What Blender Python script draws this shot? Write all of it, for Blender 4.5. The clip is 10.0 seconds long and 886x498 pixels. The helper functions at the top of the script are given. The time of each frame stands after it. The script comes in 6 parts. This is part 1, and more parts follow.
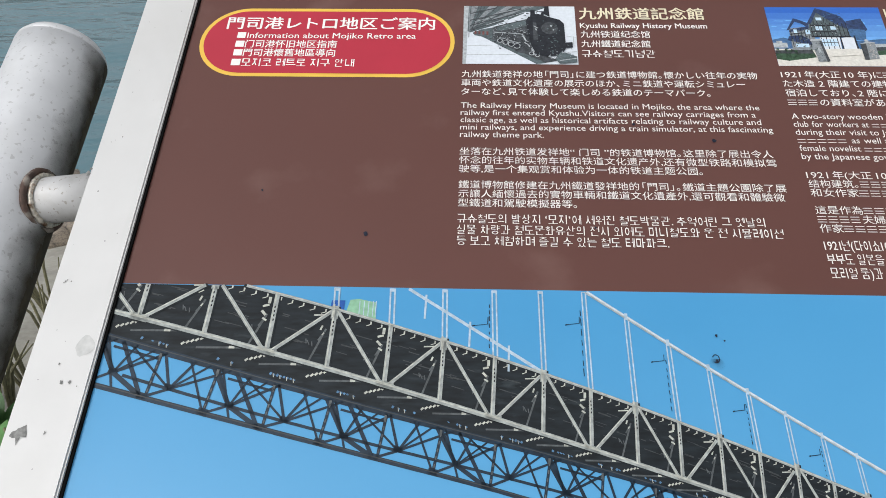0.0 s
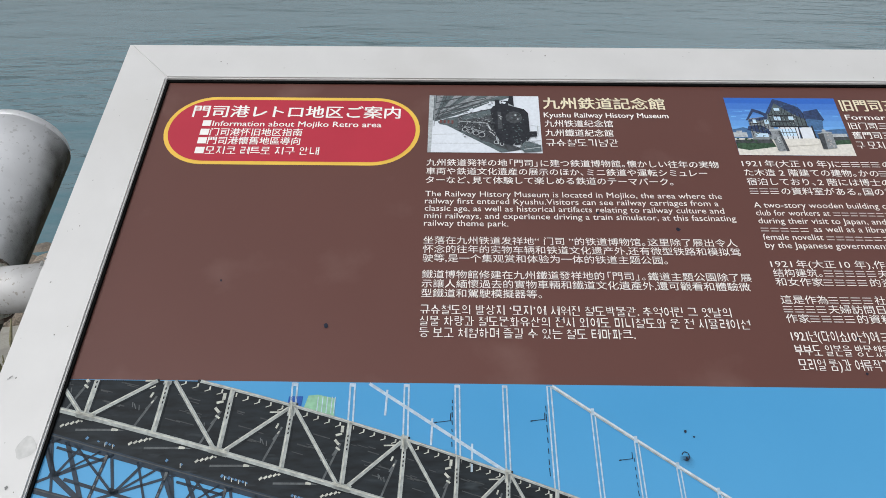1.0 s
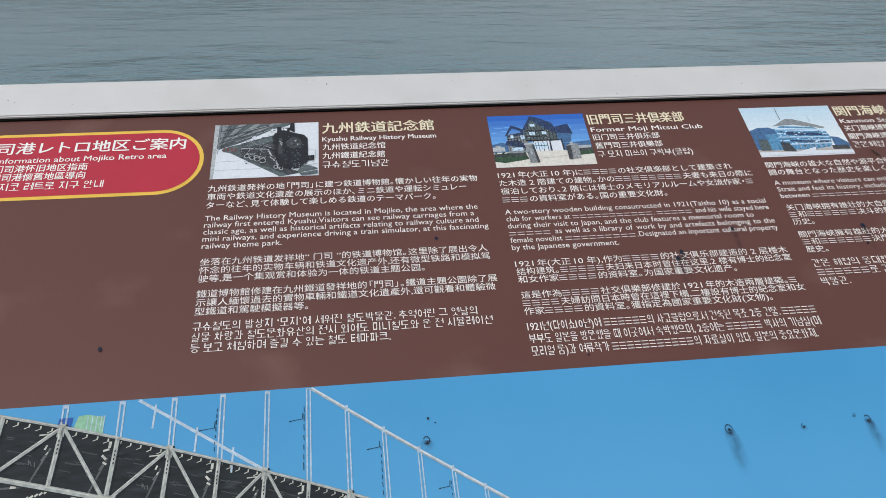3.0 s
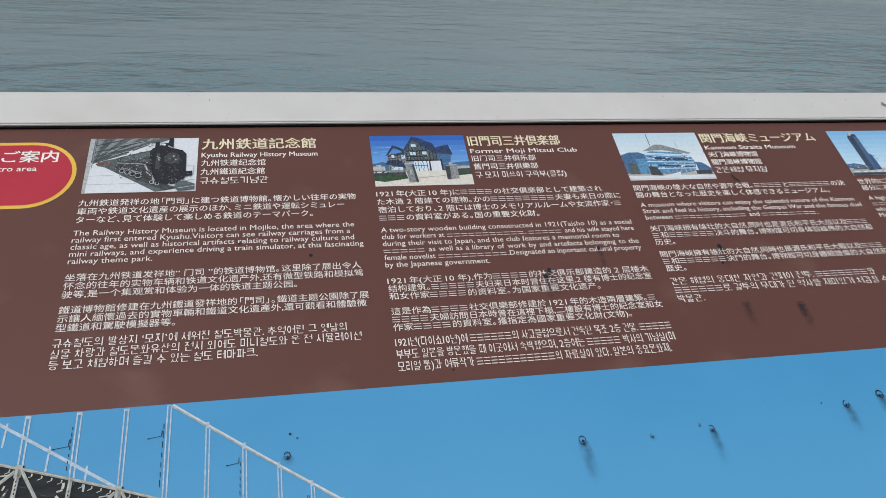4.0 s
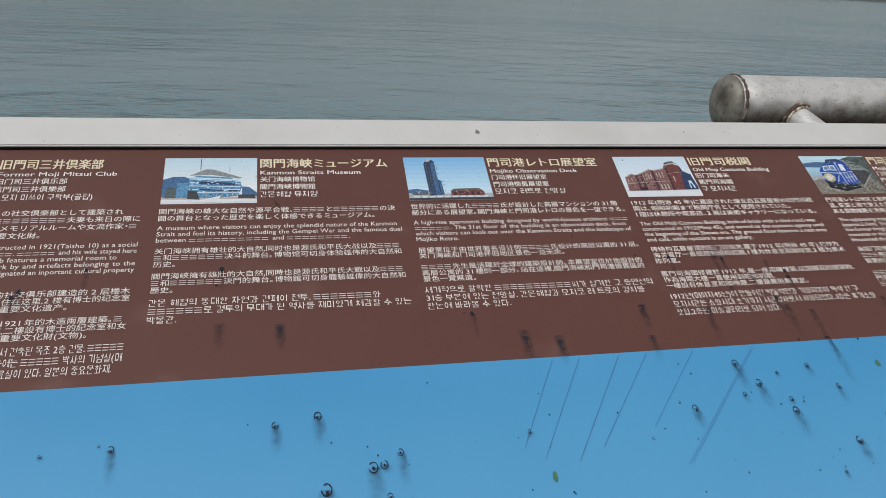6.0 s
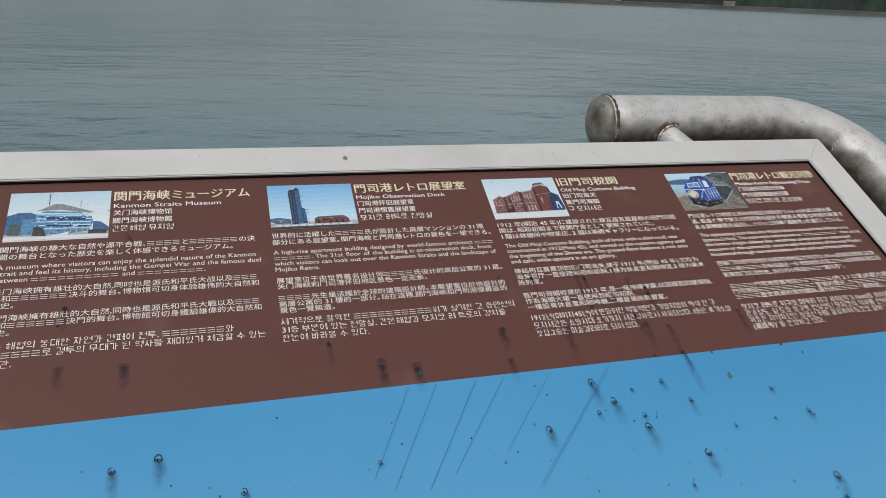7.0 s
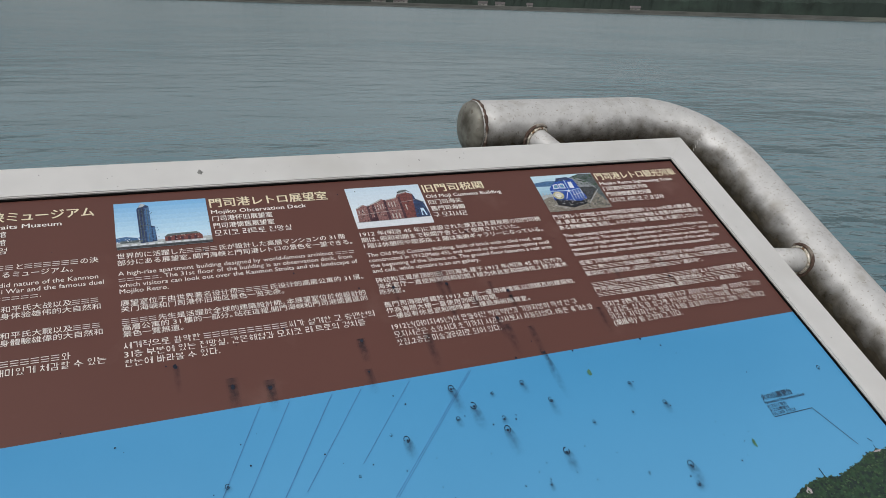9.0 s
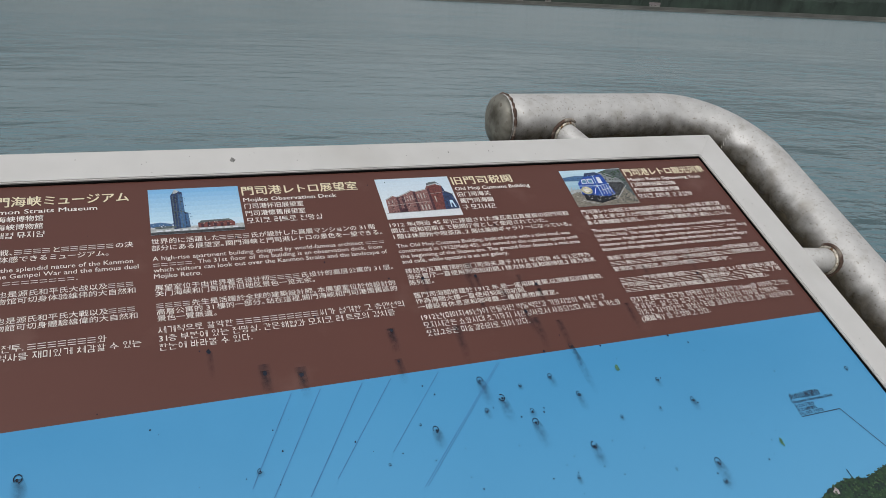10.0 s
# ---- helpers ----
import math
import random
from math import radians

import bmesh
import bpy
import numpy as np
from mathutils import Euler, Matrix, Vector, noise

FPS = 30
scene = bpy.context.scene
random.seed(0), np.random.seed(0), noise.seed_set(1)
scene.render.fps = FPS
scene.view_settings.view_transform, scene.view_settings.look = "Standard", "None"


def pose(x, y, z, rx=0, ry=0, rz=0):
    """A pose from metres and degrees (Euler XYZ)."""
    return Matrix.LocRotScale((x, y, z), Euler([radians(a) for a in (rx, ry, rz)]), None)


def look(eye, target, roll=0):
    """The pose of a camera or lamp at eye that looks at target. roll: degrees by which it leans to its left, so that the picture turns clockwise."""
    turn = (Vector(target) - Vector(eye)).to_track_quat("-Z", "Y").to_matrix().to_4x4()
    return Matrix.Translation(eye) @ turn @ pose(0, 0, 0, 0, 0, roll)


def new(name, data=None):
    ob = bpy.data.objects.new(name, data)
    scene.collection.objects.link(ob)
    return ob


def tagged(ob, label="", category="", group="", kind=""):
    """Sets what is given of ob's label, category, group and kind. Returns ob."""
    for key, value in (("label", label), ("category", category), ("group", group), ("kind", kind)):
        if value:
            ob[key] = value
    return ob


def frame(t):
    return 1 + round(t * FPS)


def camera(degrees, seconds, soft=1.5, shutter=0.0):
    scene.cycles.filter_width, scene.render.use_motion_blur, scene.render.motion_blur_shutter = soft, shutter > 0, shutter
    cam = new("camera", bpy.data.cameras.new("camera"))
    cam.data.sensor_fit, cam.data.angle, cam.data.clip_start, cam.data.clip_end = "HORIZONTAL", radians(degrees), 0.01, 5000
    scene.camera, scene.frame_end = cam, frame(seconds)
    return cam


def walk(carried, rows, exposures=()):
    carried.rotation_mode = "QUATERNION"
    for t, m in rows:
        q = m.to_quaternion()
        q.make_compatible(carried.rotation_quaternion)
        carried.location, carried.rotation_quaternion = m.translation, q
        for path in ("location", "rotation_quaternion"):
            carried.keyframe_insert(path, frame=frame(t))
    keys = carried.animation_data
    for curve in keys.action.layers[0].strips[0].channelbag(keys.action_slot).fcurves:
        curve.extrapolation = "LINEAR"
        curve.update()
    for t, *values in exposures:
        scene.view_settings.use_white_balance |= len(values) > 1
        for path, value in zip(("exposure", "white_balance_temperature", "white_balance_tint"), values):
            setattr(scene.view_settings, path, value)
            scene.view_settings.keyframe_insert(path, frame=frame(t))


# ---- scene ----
cam = camera(61.8, 10.0, soft=0.7)
PATH = [
    (0, (0.24, -0.662, 1.279), (0.159, 1.064, 0.273), -0.4),
    (0.5, (0.244, -0.65, 1.285), (0.172, 1.137, 0.389), -0.0),
    (1, (0.252, -0.647, 1.286), (0.22, 1.171, 0.452), 0.2),
    (1.5, (0.277, -0.659, 1.295), (0.292, 1.161, 0.465), -0.1),
    (2, (0.309, -0.679, 1.305), (0.374, 1.142, 0.481), -0.4),
    (2.5, (0.323, -0.687, 1.302), (0.456, 1.137, 0.492), -0.4),
    (3, (0.359, -0.698, 1.308), (0.567, 1.122, 0.504), -0.3),
    (3.2, (0.372, -0.7, 1.311), (0.622, 1.117, 0.514), 0.2),
    (4.3, (0.44, -0.731, 1.319), (0.856, 1.074, 0.564), 3.0),
    (4.5, (0.481, -0.743, 1.321), (0.9, 1.064, 0.571), 3.4),
    (5, (0.666, -0.767, 1.32), (1.066, 1.051, 0.587), 3.9),
    (5.5, (0.793, -0.798, 1.327), (1.178, 1.029, 0.611), 3.5),
    (5.7, (0.819, -0.809, 1.327), (1.206, 1.024, 0.627), 3.1),
    (6.8, (0.917, -0.822, 1.349), (1.448, 0.988, 0.685), 2.6),
    (7, (0.932, -0.829, 1.348), (1.495, 0.977, 0.699), 2.5),
    (7.5, (0.959, -0.84, 1.352), (1.603, 0.944, 0.717), 2.4),
    (8, (0.982, -0.843, 1.35), (1.683, 0.923, 0.726), 2.1),
    (8.5, (0.994, -0.841, 1.351), (1.735, 0.909, 0.729), 1.9),
    (9, (1.001, -0.844, 1.35), (1.754, 0.9, 0.726), 1.8),
    (9.5, (0.996, -0.847, 1.349), (1.747, 0.901, 0.731), 1.9),
    (10, (0.983, -0.84, 1.348), (1.703, 0.913, 0.707), 2.7),
]
walk(cam, [(t, look(eye, target, roll)) for t, eye, target, roll in PATH],
     [(0.0, 0.12, 6350, 10), (0.4, 0.02, 6350, 10), (1.0, 0.0, 6300, 10), (2.0, -0.06, 6200, 10), (3.0, -0.10, 6200, 10), (4.5, -0.22, 6450, 10), (5.5, -0.24, 6500, 10), (7.5, -0.24, 6500, 10), (10.0, -0.27, 6500, 10)])

# ---- light: bright overcast sky over the strait ----
world = bpy.data.worlds.new("sky")
scene.world = world
world.use_nodes = True
wt = world.node_tree
wt.nodes.clear()
w_out = wt.nodes.new("ShaderNodeOutputWorld")
w_bg = wt.nodes.new("ShaderNodeBackground")
w_sky = wt.nodes.new("ShaderNodeTexSky")
w_sky.sky_type, w_sky.sun_disc = "NISHITA", False
w_sky.sun_elevation, w_sky.sun_rotation = radians(46), radians(220)
w_sky.air_density, w_sky.dust_density, w_sky.ozone_density = 1.0, 3.0, 1.0
w_hsv = wt.nodes.new("ShaderNodeHueSaturation")
w_hsv.inputs["Saturation"].default_value = 0.13
w_tc = wt.nodes.new("ShaderNodeTexCoord")
w_noise = wt.nodes.new("ShaderNodeTexNoise")
w_noise.inputs["Scale"].default_value, w_noise.inputs["Detail"].default_value = 2.2, 6
w_ramp = wt.nodes.new("ShaderNodeMapRange")
w_ramp.inputs["From Min"].default_value, w_ramp.inputs["From Max"].default_value = 0.3, 0.7
w_ramp.inputs["To Min"].default_value, w_ramp.inputs["To Max"].default_value = 0.90, 1.10
w_mul = wt.nodes.new("ShaderNodeVectorMath")
w_mul.operation = "SCALE"
wt.links.new(w_sky.outputs["Color"], w_hsv.inputs["Color"])
wt.links.new(w_tc.outputs["Generated"], w_noise.inputs["Vector"])
wt.links.new(w_noise.outputs["Fac"], w_ramp.inputs["Value"])
wt.links.new(w_hsv.outputs["Color"], w_mul.inputs[0])
wt.links.new(w_ramp.outputs["Result"], w_mul.inputs["Scale"])
w_sep = wt.nodes.new("ShaderNodeSeparateXYZ")
w_lift = wt.nodes.new("ShaderNodeMapRange")
for key, val in (("From Min", 0.0), ("From Max", 1.0), ("To Min", 1.05), ("To Max", 2.5)):
    w_lift.inputs[key].default_value = val
w_zen = wt.nodes.new("ShaderNodeVectorMath")
w_zen.operation = "SCALE"
wt.links.new(w_tc.outputs["Generated"], w_sep.inputs["Vector"])
wt.links.new(w_sep.outputs["Z"], w_lift.inputs["Value"])
wt.links.new(w_mul.outputs["Vector"], w_zen.inputs[0])
wt.links.new(w_lift.outputs["Result"], w_zen.inputs["Scale"])
wt.links.new(w_zen.outputs["Vector"], w_bg.inputs["Color"])
wt.links.new(w_bg.outputs["Background"], w_out.inputs["Surface"])
w_bg.inputs["Strength"].default_value = 0.090

sun_data = bpy.data.lights.new("sun", "SUN")
sun_data.energy, sun_data.angle, sun_data.color = 0.5, radians(26), (1.0, 0.96, 0.9)
sun = new("sun", sun_data)
sun.matrix_world = look((0, 0, 20), (6.0, 7.0, 10.5), 0)

# ---- materials ----
def material(name, colour, rough=0.5, metal=0.0, grain=0.0, grain_scale=80.0, bump=0.0, bump_scale=200.0,
             stain=None, stain_scale=6.0, stain_low=0.55, stain_high=0.75, spec=0.5, stretch=(1, 1, 1), rough_var=0.0, per_piece=0.0, speck=None, speck_scale=150.0, speck_low=0.66):
    """A principled surface with fine grain, larger stains and relief, in metres of the thing itself."""
    m = bpy.data.materials.new(name)
    m.use_nodes = True
    nt = m.node_tree
    b = nt.nodes["Principled BSDF"]
    b.inputs["Roughness"].default_value, b.inputs["Metallic"].default_value = rough, metal
    b.inputs["Specular IOR Level"].default_value = spec
    tc = nt.nodes.new("ShaderNodeTexCoord")
    mp = nt.nodes.new("ShaderNodeMapping")
    mp.inputs["Scale"].default_value = stretch
    nt.links.new(tc.outputs["Object"], mp.inputs["Vector"])

    def noise_node(scale, detail=5.0):
        n = nt.nodes.new("ShaderNodeTexNoise")
        n.inputs["Scale"].default_value, n.inputs["Detail"].default_value = scale, detail
        nt.links.new(mp.outputs["Vector"], n.inputs["Vector"])
        return n

    def spread(sock, lo, hi, a, z):
        r = nt.nodes.new("ShaderNodeMapRange")
        for key, val in (("From Min", lo), ("From Max", hi), ("To Min", a), ("To Max", z)):
            r.inputs[key].default_value = val
        nt.links.new(sock, r.inputs["Value"])
        return r.outputs["Result"]

    rgb = nt.nodes.new("ShaderNodeRGB")
    rgb.outputs[0].default_value = (*colour, 1)
    sock = rgb.outputs[0]
    if grain:
        n = noise_node(grain_scale)
        sc = nt.nodes.new("ShaderNodeVectorMath")
        sc.operation = "SCALE"
        nt.links.new(sock, sc.inputs[0])
        nt.links.new(spread(n.outputs["Fac"], 0.3, 0.7, 1 - grain, 1 + grain), sc.inputs["Scale"])
        sock = sc.outputs["Vector"]
    if per_piece:
        oi = nt.nodes.new("ShaderNodeObjectInfo")
        sc = nt.nodes.new("ShaderNodeVectorMath")
        sc.operation = "SCALE"
        nt.links.new(sock, sc.inputs[0])
        nt.links.new(spread(oi.outputs["Random"], 0, 1, 1 - per_piece, 1 + per_piece), sc.inputs["Scale"])
        sock = sc.outputs["Vector"]
    if stain:
        n = noise_node(stain_scale, 8.0)
        mx = nt.nodes.new("ShaderNodeMix")
        mx.data_type = "RGBA"
        nt.links.new(spread(n.outputs["Fac"], stain_low, stain_high, 0, 1), mx.inputs["Factor"])
        nt.links.new(sock, mx.inputs["A"])
        mx.inputs["B"].default_value = (*stain, 1)
        sock = mx.outputs["Result"]
    if speck:
        n = noise_node(speck_scale, 2.0)
        mx = nt.nodes.new("ShaderNodeMix")
        mx.data_type = "RGBA"
        nt.links.new(spread(n.outputs["Fac"], speck_low, speck_low + 0.05, 0, 0.8), mx.inputs["Factor"])
        nt.links.new(sock, mx.inputs["A"])
        mx.inputs["B"].default_value = (*speck, 1)
        sock = mx.outputs["Result"]
    nt.links.new(sock, b.inputs["Base Color"])
    if rough_var:
        n = noise_node(stain_scale * 2.3, 6.0)
        nt.links.new(spread(n.outputs["Fac"], 0.3, 0.7, max(0.02, rough - rough_var), rough + rough_var), b.inputs["Roughness"])
    if bump:
        n = noise_node(bump_scale, 4.0)
        bp = nt.nodes.new("ShaderNodeBump")
        bp.inputs["Strength"].default_value, bp.inputs["Distance"].default_value = 1.0, bump
        nt.links.new(n.outputs["Fac"], bp.inputs["Height"])
        nt.links.new(bp.outputs["Normal"], b.inputs["Normal"])
    return m


STEEL = material("brushed_steel", (0.585, 0.58, 0.565), 0.55, 0.15, grain=0.03, grain_scale=25, stain=(0.50, 0.49, 0.465), stain_scale=7,
                 stain_low=0.5, stain_high=0.8, bump=0.00002, bump_scale=500, rough_var=0.03, speck=(0.35, 0.34, 0.32), speck_scale=160, speck_low=0.74)
PIPE = material("weathered_steel_pipe", (0.52, 0.515, 0.505), 0.52, 0.2, grain=0.08, grain_scale=60, stain=(0.33, 0.31, 0.275), stain_scale=34,
                stain_low=0.52, stain_high=0.80, bump=0.00012, bump_scale=140, rough_var=0.10, speck=(0.30, 0.28, 0.24), speck_scale=300, speck_low=0.625)
CLEAN_PIPE = material("washed_steel_pipe", (0.60, 0.605, 0.61), 0.5, 0.2, grain=0.05, grain_scale=50, stain=(0.50, 0.50, 0.49), stain_scale=18,
                      stain_low=0.50, stain_high=0.80, bump=0.0001, bump_scale=140, rough_var=0.08, speck=(0.42, 0.42, 0.41), speck_scale=240, speck_low=0.625)
# end cap: grime, plus a dark reflection put into the base colour
GRIMY_DARK_CAP = material("grimy_darkened_steel", (0.21, 0.205, 0.175), 0.5, 0.3, grain=0.2, grain_scale=45, stain=(0.075, 0.065, 0.048), stain_scale=34,
                      stain_low=0.44, stain_high=0.64, bump=0.0002, bump_scale=120, rough_var=0.12, speck=(0.12, 0.10, 0.08), speck_scale=150, speck_low=0.62)
WELD = material("bright_weld", (0.62, 0.58, 0.5), 0.5, 0.7, grain=0.4, grain_scale=300, stain=(0.2, 0.12, 0.07), stain_scale=160,
                stain_low=0.5, stain_high=0.62, bump=0.0005, bump_scale=250)
RUST = material("rusty_ring", (0.075, 0.045, 0.033), 0.8, grain=0.4, grain_scale=160, stain=(0.30, 0.27, 0.23), stain_scale=60, stain_low=0.52, stain_high=0.66)
BROWN = material("brown_print", (0.105, 0.0425, 0.0335), 0.36, spec=0.34, grain=0.03, grain_scale=9, stain=(0.150, 0.078, 0.064), stain_scale=13,
                 stain_low=0.60, stain_high=0.80, bump=0.00002, bump_scale=900, rough_var=0.05)
SKY_BLUE = material("printed_sky", (0.055, 0.27, 0.51), 0.36, spec=0.34, grain=0.03, grain_scale=5, stain=(0.070, 0.295, 0.54), stain_scale=2.5,
                    stain_low=0.45, stain_high=0.7, rough_var=0.05)


def paler_below(m, colour, y0, y1):
    """The photographed sky pales towards its horizon, down the sheet."""
    nt = m.node_tree
    b = nt.nodes["Principled BSDF"]
    old = b.inputs["Base Color"].links[0].from_socket
    tc, sep, ramp, mix = (nt.nodes.new("ShaderNode" + k) for k in ("TexCoord", "SeparateXYZ", "MapRange", "Mix"))
    mix.data_type = "RGBA"
    for key, val in (("From Min", y0), ("From Max", y1)):
        ramp.inputs[key].default_value = val
    nt.links.new(tc.outputs["Object"], sep.inputs["Vector"])
    nt.links.new(sep.outputs["Y"], ramp.inputs["Value"])
    nt.links.new(ramp.outputs["Result"], mix.inputs["Factor"])
    nt.links.new(old, mix.inputs["A"])
    mix.inputs["B"].default_value = (*colour, 1)
    nt.links.new(mix.outputs["Result"], b.inputs["Base Color"])


paler_below(SKY_BLUE, (0.105, 0.345, 0.585), -0.30, -0.52)

# ---- building helpers ----
def link_mesh(name, bm, mat, smooth=False):
    me = bpy.data.meshes.new(name)
    bm.normal_update()
    bm.to_mesh(me)
    bm.free()
    if smooth:
        for p in me.polygons:
            p.use_smooth = True
    me.materials.append(mat)
    return new(name, me)


def part(name, bm, mat, parent, label="", smooth=False):
    ob = link_mesh(name, bm, mat, smooth)
    ob.parent = parent
    if label:
        ob["label"] = label
    return ob


def empty(name, m=None):
    ob = new(name)
    ob.empty_display_size = 0.1
    if m is not None:
        ob.matrix_world = m
    return ob


def box(bm, a, b, bevel=0.0):
    """A box from corner a to corner b, with its edges rounded."""
    c = [(a[i] + b[i]) / 2 for i in range(3)]
    s = [abs(b[i] - a[i]) for i in range(3)]
    r = bmesh.ops.create_cube(bm, size=1, matrix=Matrix.LocRotScale(c, None, s))
    if bevel:
        es = list({e for v in r["verts"] for e in v.link_edges})
        bmesh.ops.bevel(bm, geom=es, offset=bevel, segments=2, affect="EDGES")


def prism(bm, outline, low, high, bevel=0.0):
    """A plate with the given outline (x, y), from height low to high."""
    vs = [bm.verts.new((x, y, high)) for x, y in outline]
    f = bm.faces.new(vs)
    if f.normal.z < 0:
        f.normal_flip()
    r = bmesh.ops.extrude_face_region(bm, geom=[f])
    bmesh.ops.translate(bm, verts=[g for g in r["geom"] if isinstance(g, bmesh.types.BMVert)], vec=(0, 0, low - high))
    bmesh.ops.recalc_face_normals(bm, faces=bm.faces)
    if bevel:
        es = [e for e in bm.edges if abs(e.verts[0].co.z - high) < 1e-6 and abs(e.verts[1].co.z - high) < 1e-6]
        bmesh.ops.bevel(bm, geom=es, offset=bevel, segments=2, affect="EDGES")


def tube(bm, path, radius, sides=40, ends=True):
    """A round tube along points, closed at both ends."""
    rings = []
    pts = [Vector(p) for p in path]
    side = None
    for i, p in enumerate(pts):
        d = (pts[min(i + 1, len(pts) - 1)] - pts[max(i - 1, 0)]).normalized()
        if side is None:
            side = d.orthogonal().normalized()
        side = (side - d * side.dot(d)).normalized()
        other = d.cross(side)
        r = radius[i] if isinstance(radius, (list, tuple)) else radius
        rings.append([bm.verts.new(p + r * (math.cos(a) * side + math.sin(a) * other)) for a in (2 * math.pi * k / sides for k in range(sides))])
    for a, b in zip(rings, rings[1:]):
        for k in range(sides):
            bm.faces.new((a[k], a[(k + 1) % sides], b[(k + 1) % sides], b[k]))
    if ends:
        bm.faces.new(rings[-1])
        bm.faces.new(rings[0][::-1])
    bmesh.ops.recalc_face_normals(bm, faces=bm.faces)


def torus(bm, centre, axis, big, small, rough=0.0, seg=40):
    """A weld bead: a lumpy ring round an axis."""
    axis = Vector(axis).normalized()
    s = axis.orthogonal().normalized()
    o = axis.cross(s)
    rings = []
    for k in range(seg):
        a = 2 * math.pi * k / seg
        d = math.cos(a) * s + math.sin(a) * o
        rr = small * (1 + rough * random.uniform(-1, 1))
        rings.append([bm.verts.new(Vector(centre) + d * (big + rr * math.cos(b)) + axis * rr * math.sin(b)) for b in (2 * math.pi * j / 8 for j in range(8))])
    for k in range(seg):
        a, b = rings[k], rings[(k + 1) % seg]
        for j in range(8):
            bm.faces.new((a[j], b[j], b[(j + 1) % 8], a[(j + 1) % 8]))
    bmesh.ops.recalc_face_normals(bm, faces=bm.faces)


# the board's own frame: x along it, y up its slope, z out of its face; origin at the panel's upper corner
TILT_BOARD = 30.2
BOARD = pose(0, 0, 1.15, TILT_BOARD)
PANEL_W, PANEL_H, RIM = 1.716, 0.86, 0.0435

# ---- water, far shore, quay ----
def water_material():
    m = bpy.data.materials.new("sea_water")
    m.use_nodes = True
    nt = m.node_tree
    b = nt.nodes["Principled BSDF"]
    b.inputs["Base Color"].default_value = (0.088, 0.175, 0.202, 1)
    b.inputs["Roughness"].default_value = 0.17
    b.inputs["IOR"].default_value = 1.333
    tc = nt.nodes.new("ShaderNodeTexCoord")
    last = None
    calm = nt.nodes.new("ShaderNodeTexNoise")
    calm.inputs["Scale"].default_value, calm.inputs["Detail"].default_value = 0.045, 3
    gust = nt.nodes.new("ShaderNodeMapRange")
    for key, val in (("From Min", 0.42), ("From Max", 0.66), ("To Min", 0.16), ("To Max", 1.0)):
        gust.inputs[key].default_value = val
    nt.links.new(tc.outputs["Object"], calm.inputs["Vector"])
    nt.links.new(calm.outputs["Fac"], gust.inputs["Value"])
    for scale, stretch, depth in ((0.10, (0.7, 1.0, 1), 0.6), (0.46, (0.62, 1.0, 1), 0.54), (1.5, (0.7, 1, 1), 0.13), (5.0, (0.8, 1, 1), 0.02)):
        mp = nt.nodes.new("ShaderNodeMapping")
        mp.inputs["Scale"].default_value = stretch
        mp.inputs["Rotation"].default_value = (0, 0, 0.25)
        n = nt.nodes.new("ShaderNodeTexNoise")
        n.inputs["Scale"].default_value, n.inputs["Detail"].default_value, n.inputs["Roughness"].default_value = scale, 4, 0.55
        bp = nt.nodes.new("ShaderNodeBump")
        bp.inputs["Distance"].default_value = depth
        nt.links.new(tc.outputs["Object"], mp.inputs["Vector"])
        nt.links.new(mp.outputs["Vector"], n.inputs["Vector"])
        nt.links.new(n.outputs["Fac"], bp.inputs["Height"])
        nt.links.new(gust.outputs["Result"], bp.inputs["Strength"])
        if last:
            nt.links.new(last, bp.inputs["Normal"])
        last = bp.outputs["Normal"]
    nt.links.new(last, b.inputs["Normal"])
    return m


WATER_Z = -1.3
bm = bmesh.new()
bmesh.ops.create_grid(bm, x_segments=1, y_segments=1, size=2200)
water = link_mesh("water", bm, water_material())
water.location = (0, 300, WATER_Z)
tagged(water, "grey-green rippled sea water of a strait under overcast sky", "sea", kind="structure")

# ---- the information board: steel rim, printed panel ----
info_board = empty("info_board", BOARD)
tagged(info_board, "tilted tourist information board, brown and blue print in a steel rim", "information board")
R0, R1 = -RIM, PANEL_W + RIM
T1, B0, B1 = RIM - 0.003, -PANEL_H, -PANEL_H - RIM
TI = -0.003
LIP, DEEP = 0.005, -0.035
SKEW = 0.041
for name, outline in (("rim_top", [(R0, T1), (R1, T1), (PANEL_W, TI), (0, TI)]),
                      ("rim_side", [(R0, T1), (0, TI), (0, B0), (R0, B1)]),
                      ("rim_side", [(R1, T1), (R1 + SKEW, B1), (PANEL_W + SKEW, B0), (PANEL_W, TI)]),
                      ("rim_bottom", [(0, B0), (PANEL_W + SKEW, B0), (R1 + SKEW, B1), (R0, B1)])):
    bm = bmesh.new()
    prism(bm, outline, DEEP, LIP, 0.0012)
    part(name, bm, STEEL, info_board, "satin stainless steel rim bar")
bm = bmesh.new()
prism(bm, [(0.0005, B0 + 0.0005), (PANEL_W + SKEW - 0.0005, B0 + 0.0005), (PANEL_W - 0.0005, TI - 0.0005), (0.0005, TI - 0.0005)], -0.006, 0)
panel = part("panel", bm, BROWN, info_board, "flat aluminium panel behind the print")


def sheet(name, outline, height, mat, parent, label=""):
    """A flat printed shape on the panel."""
    bm = bmesh.new()
    f = bm.faces.new([bm.verts.new((x, y, height)) for x, y in outline])
    bm.normal_update()
    if f.normal.z < 0:
        f.normal_flip()
    return part(name, bm, mat, parent, label)


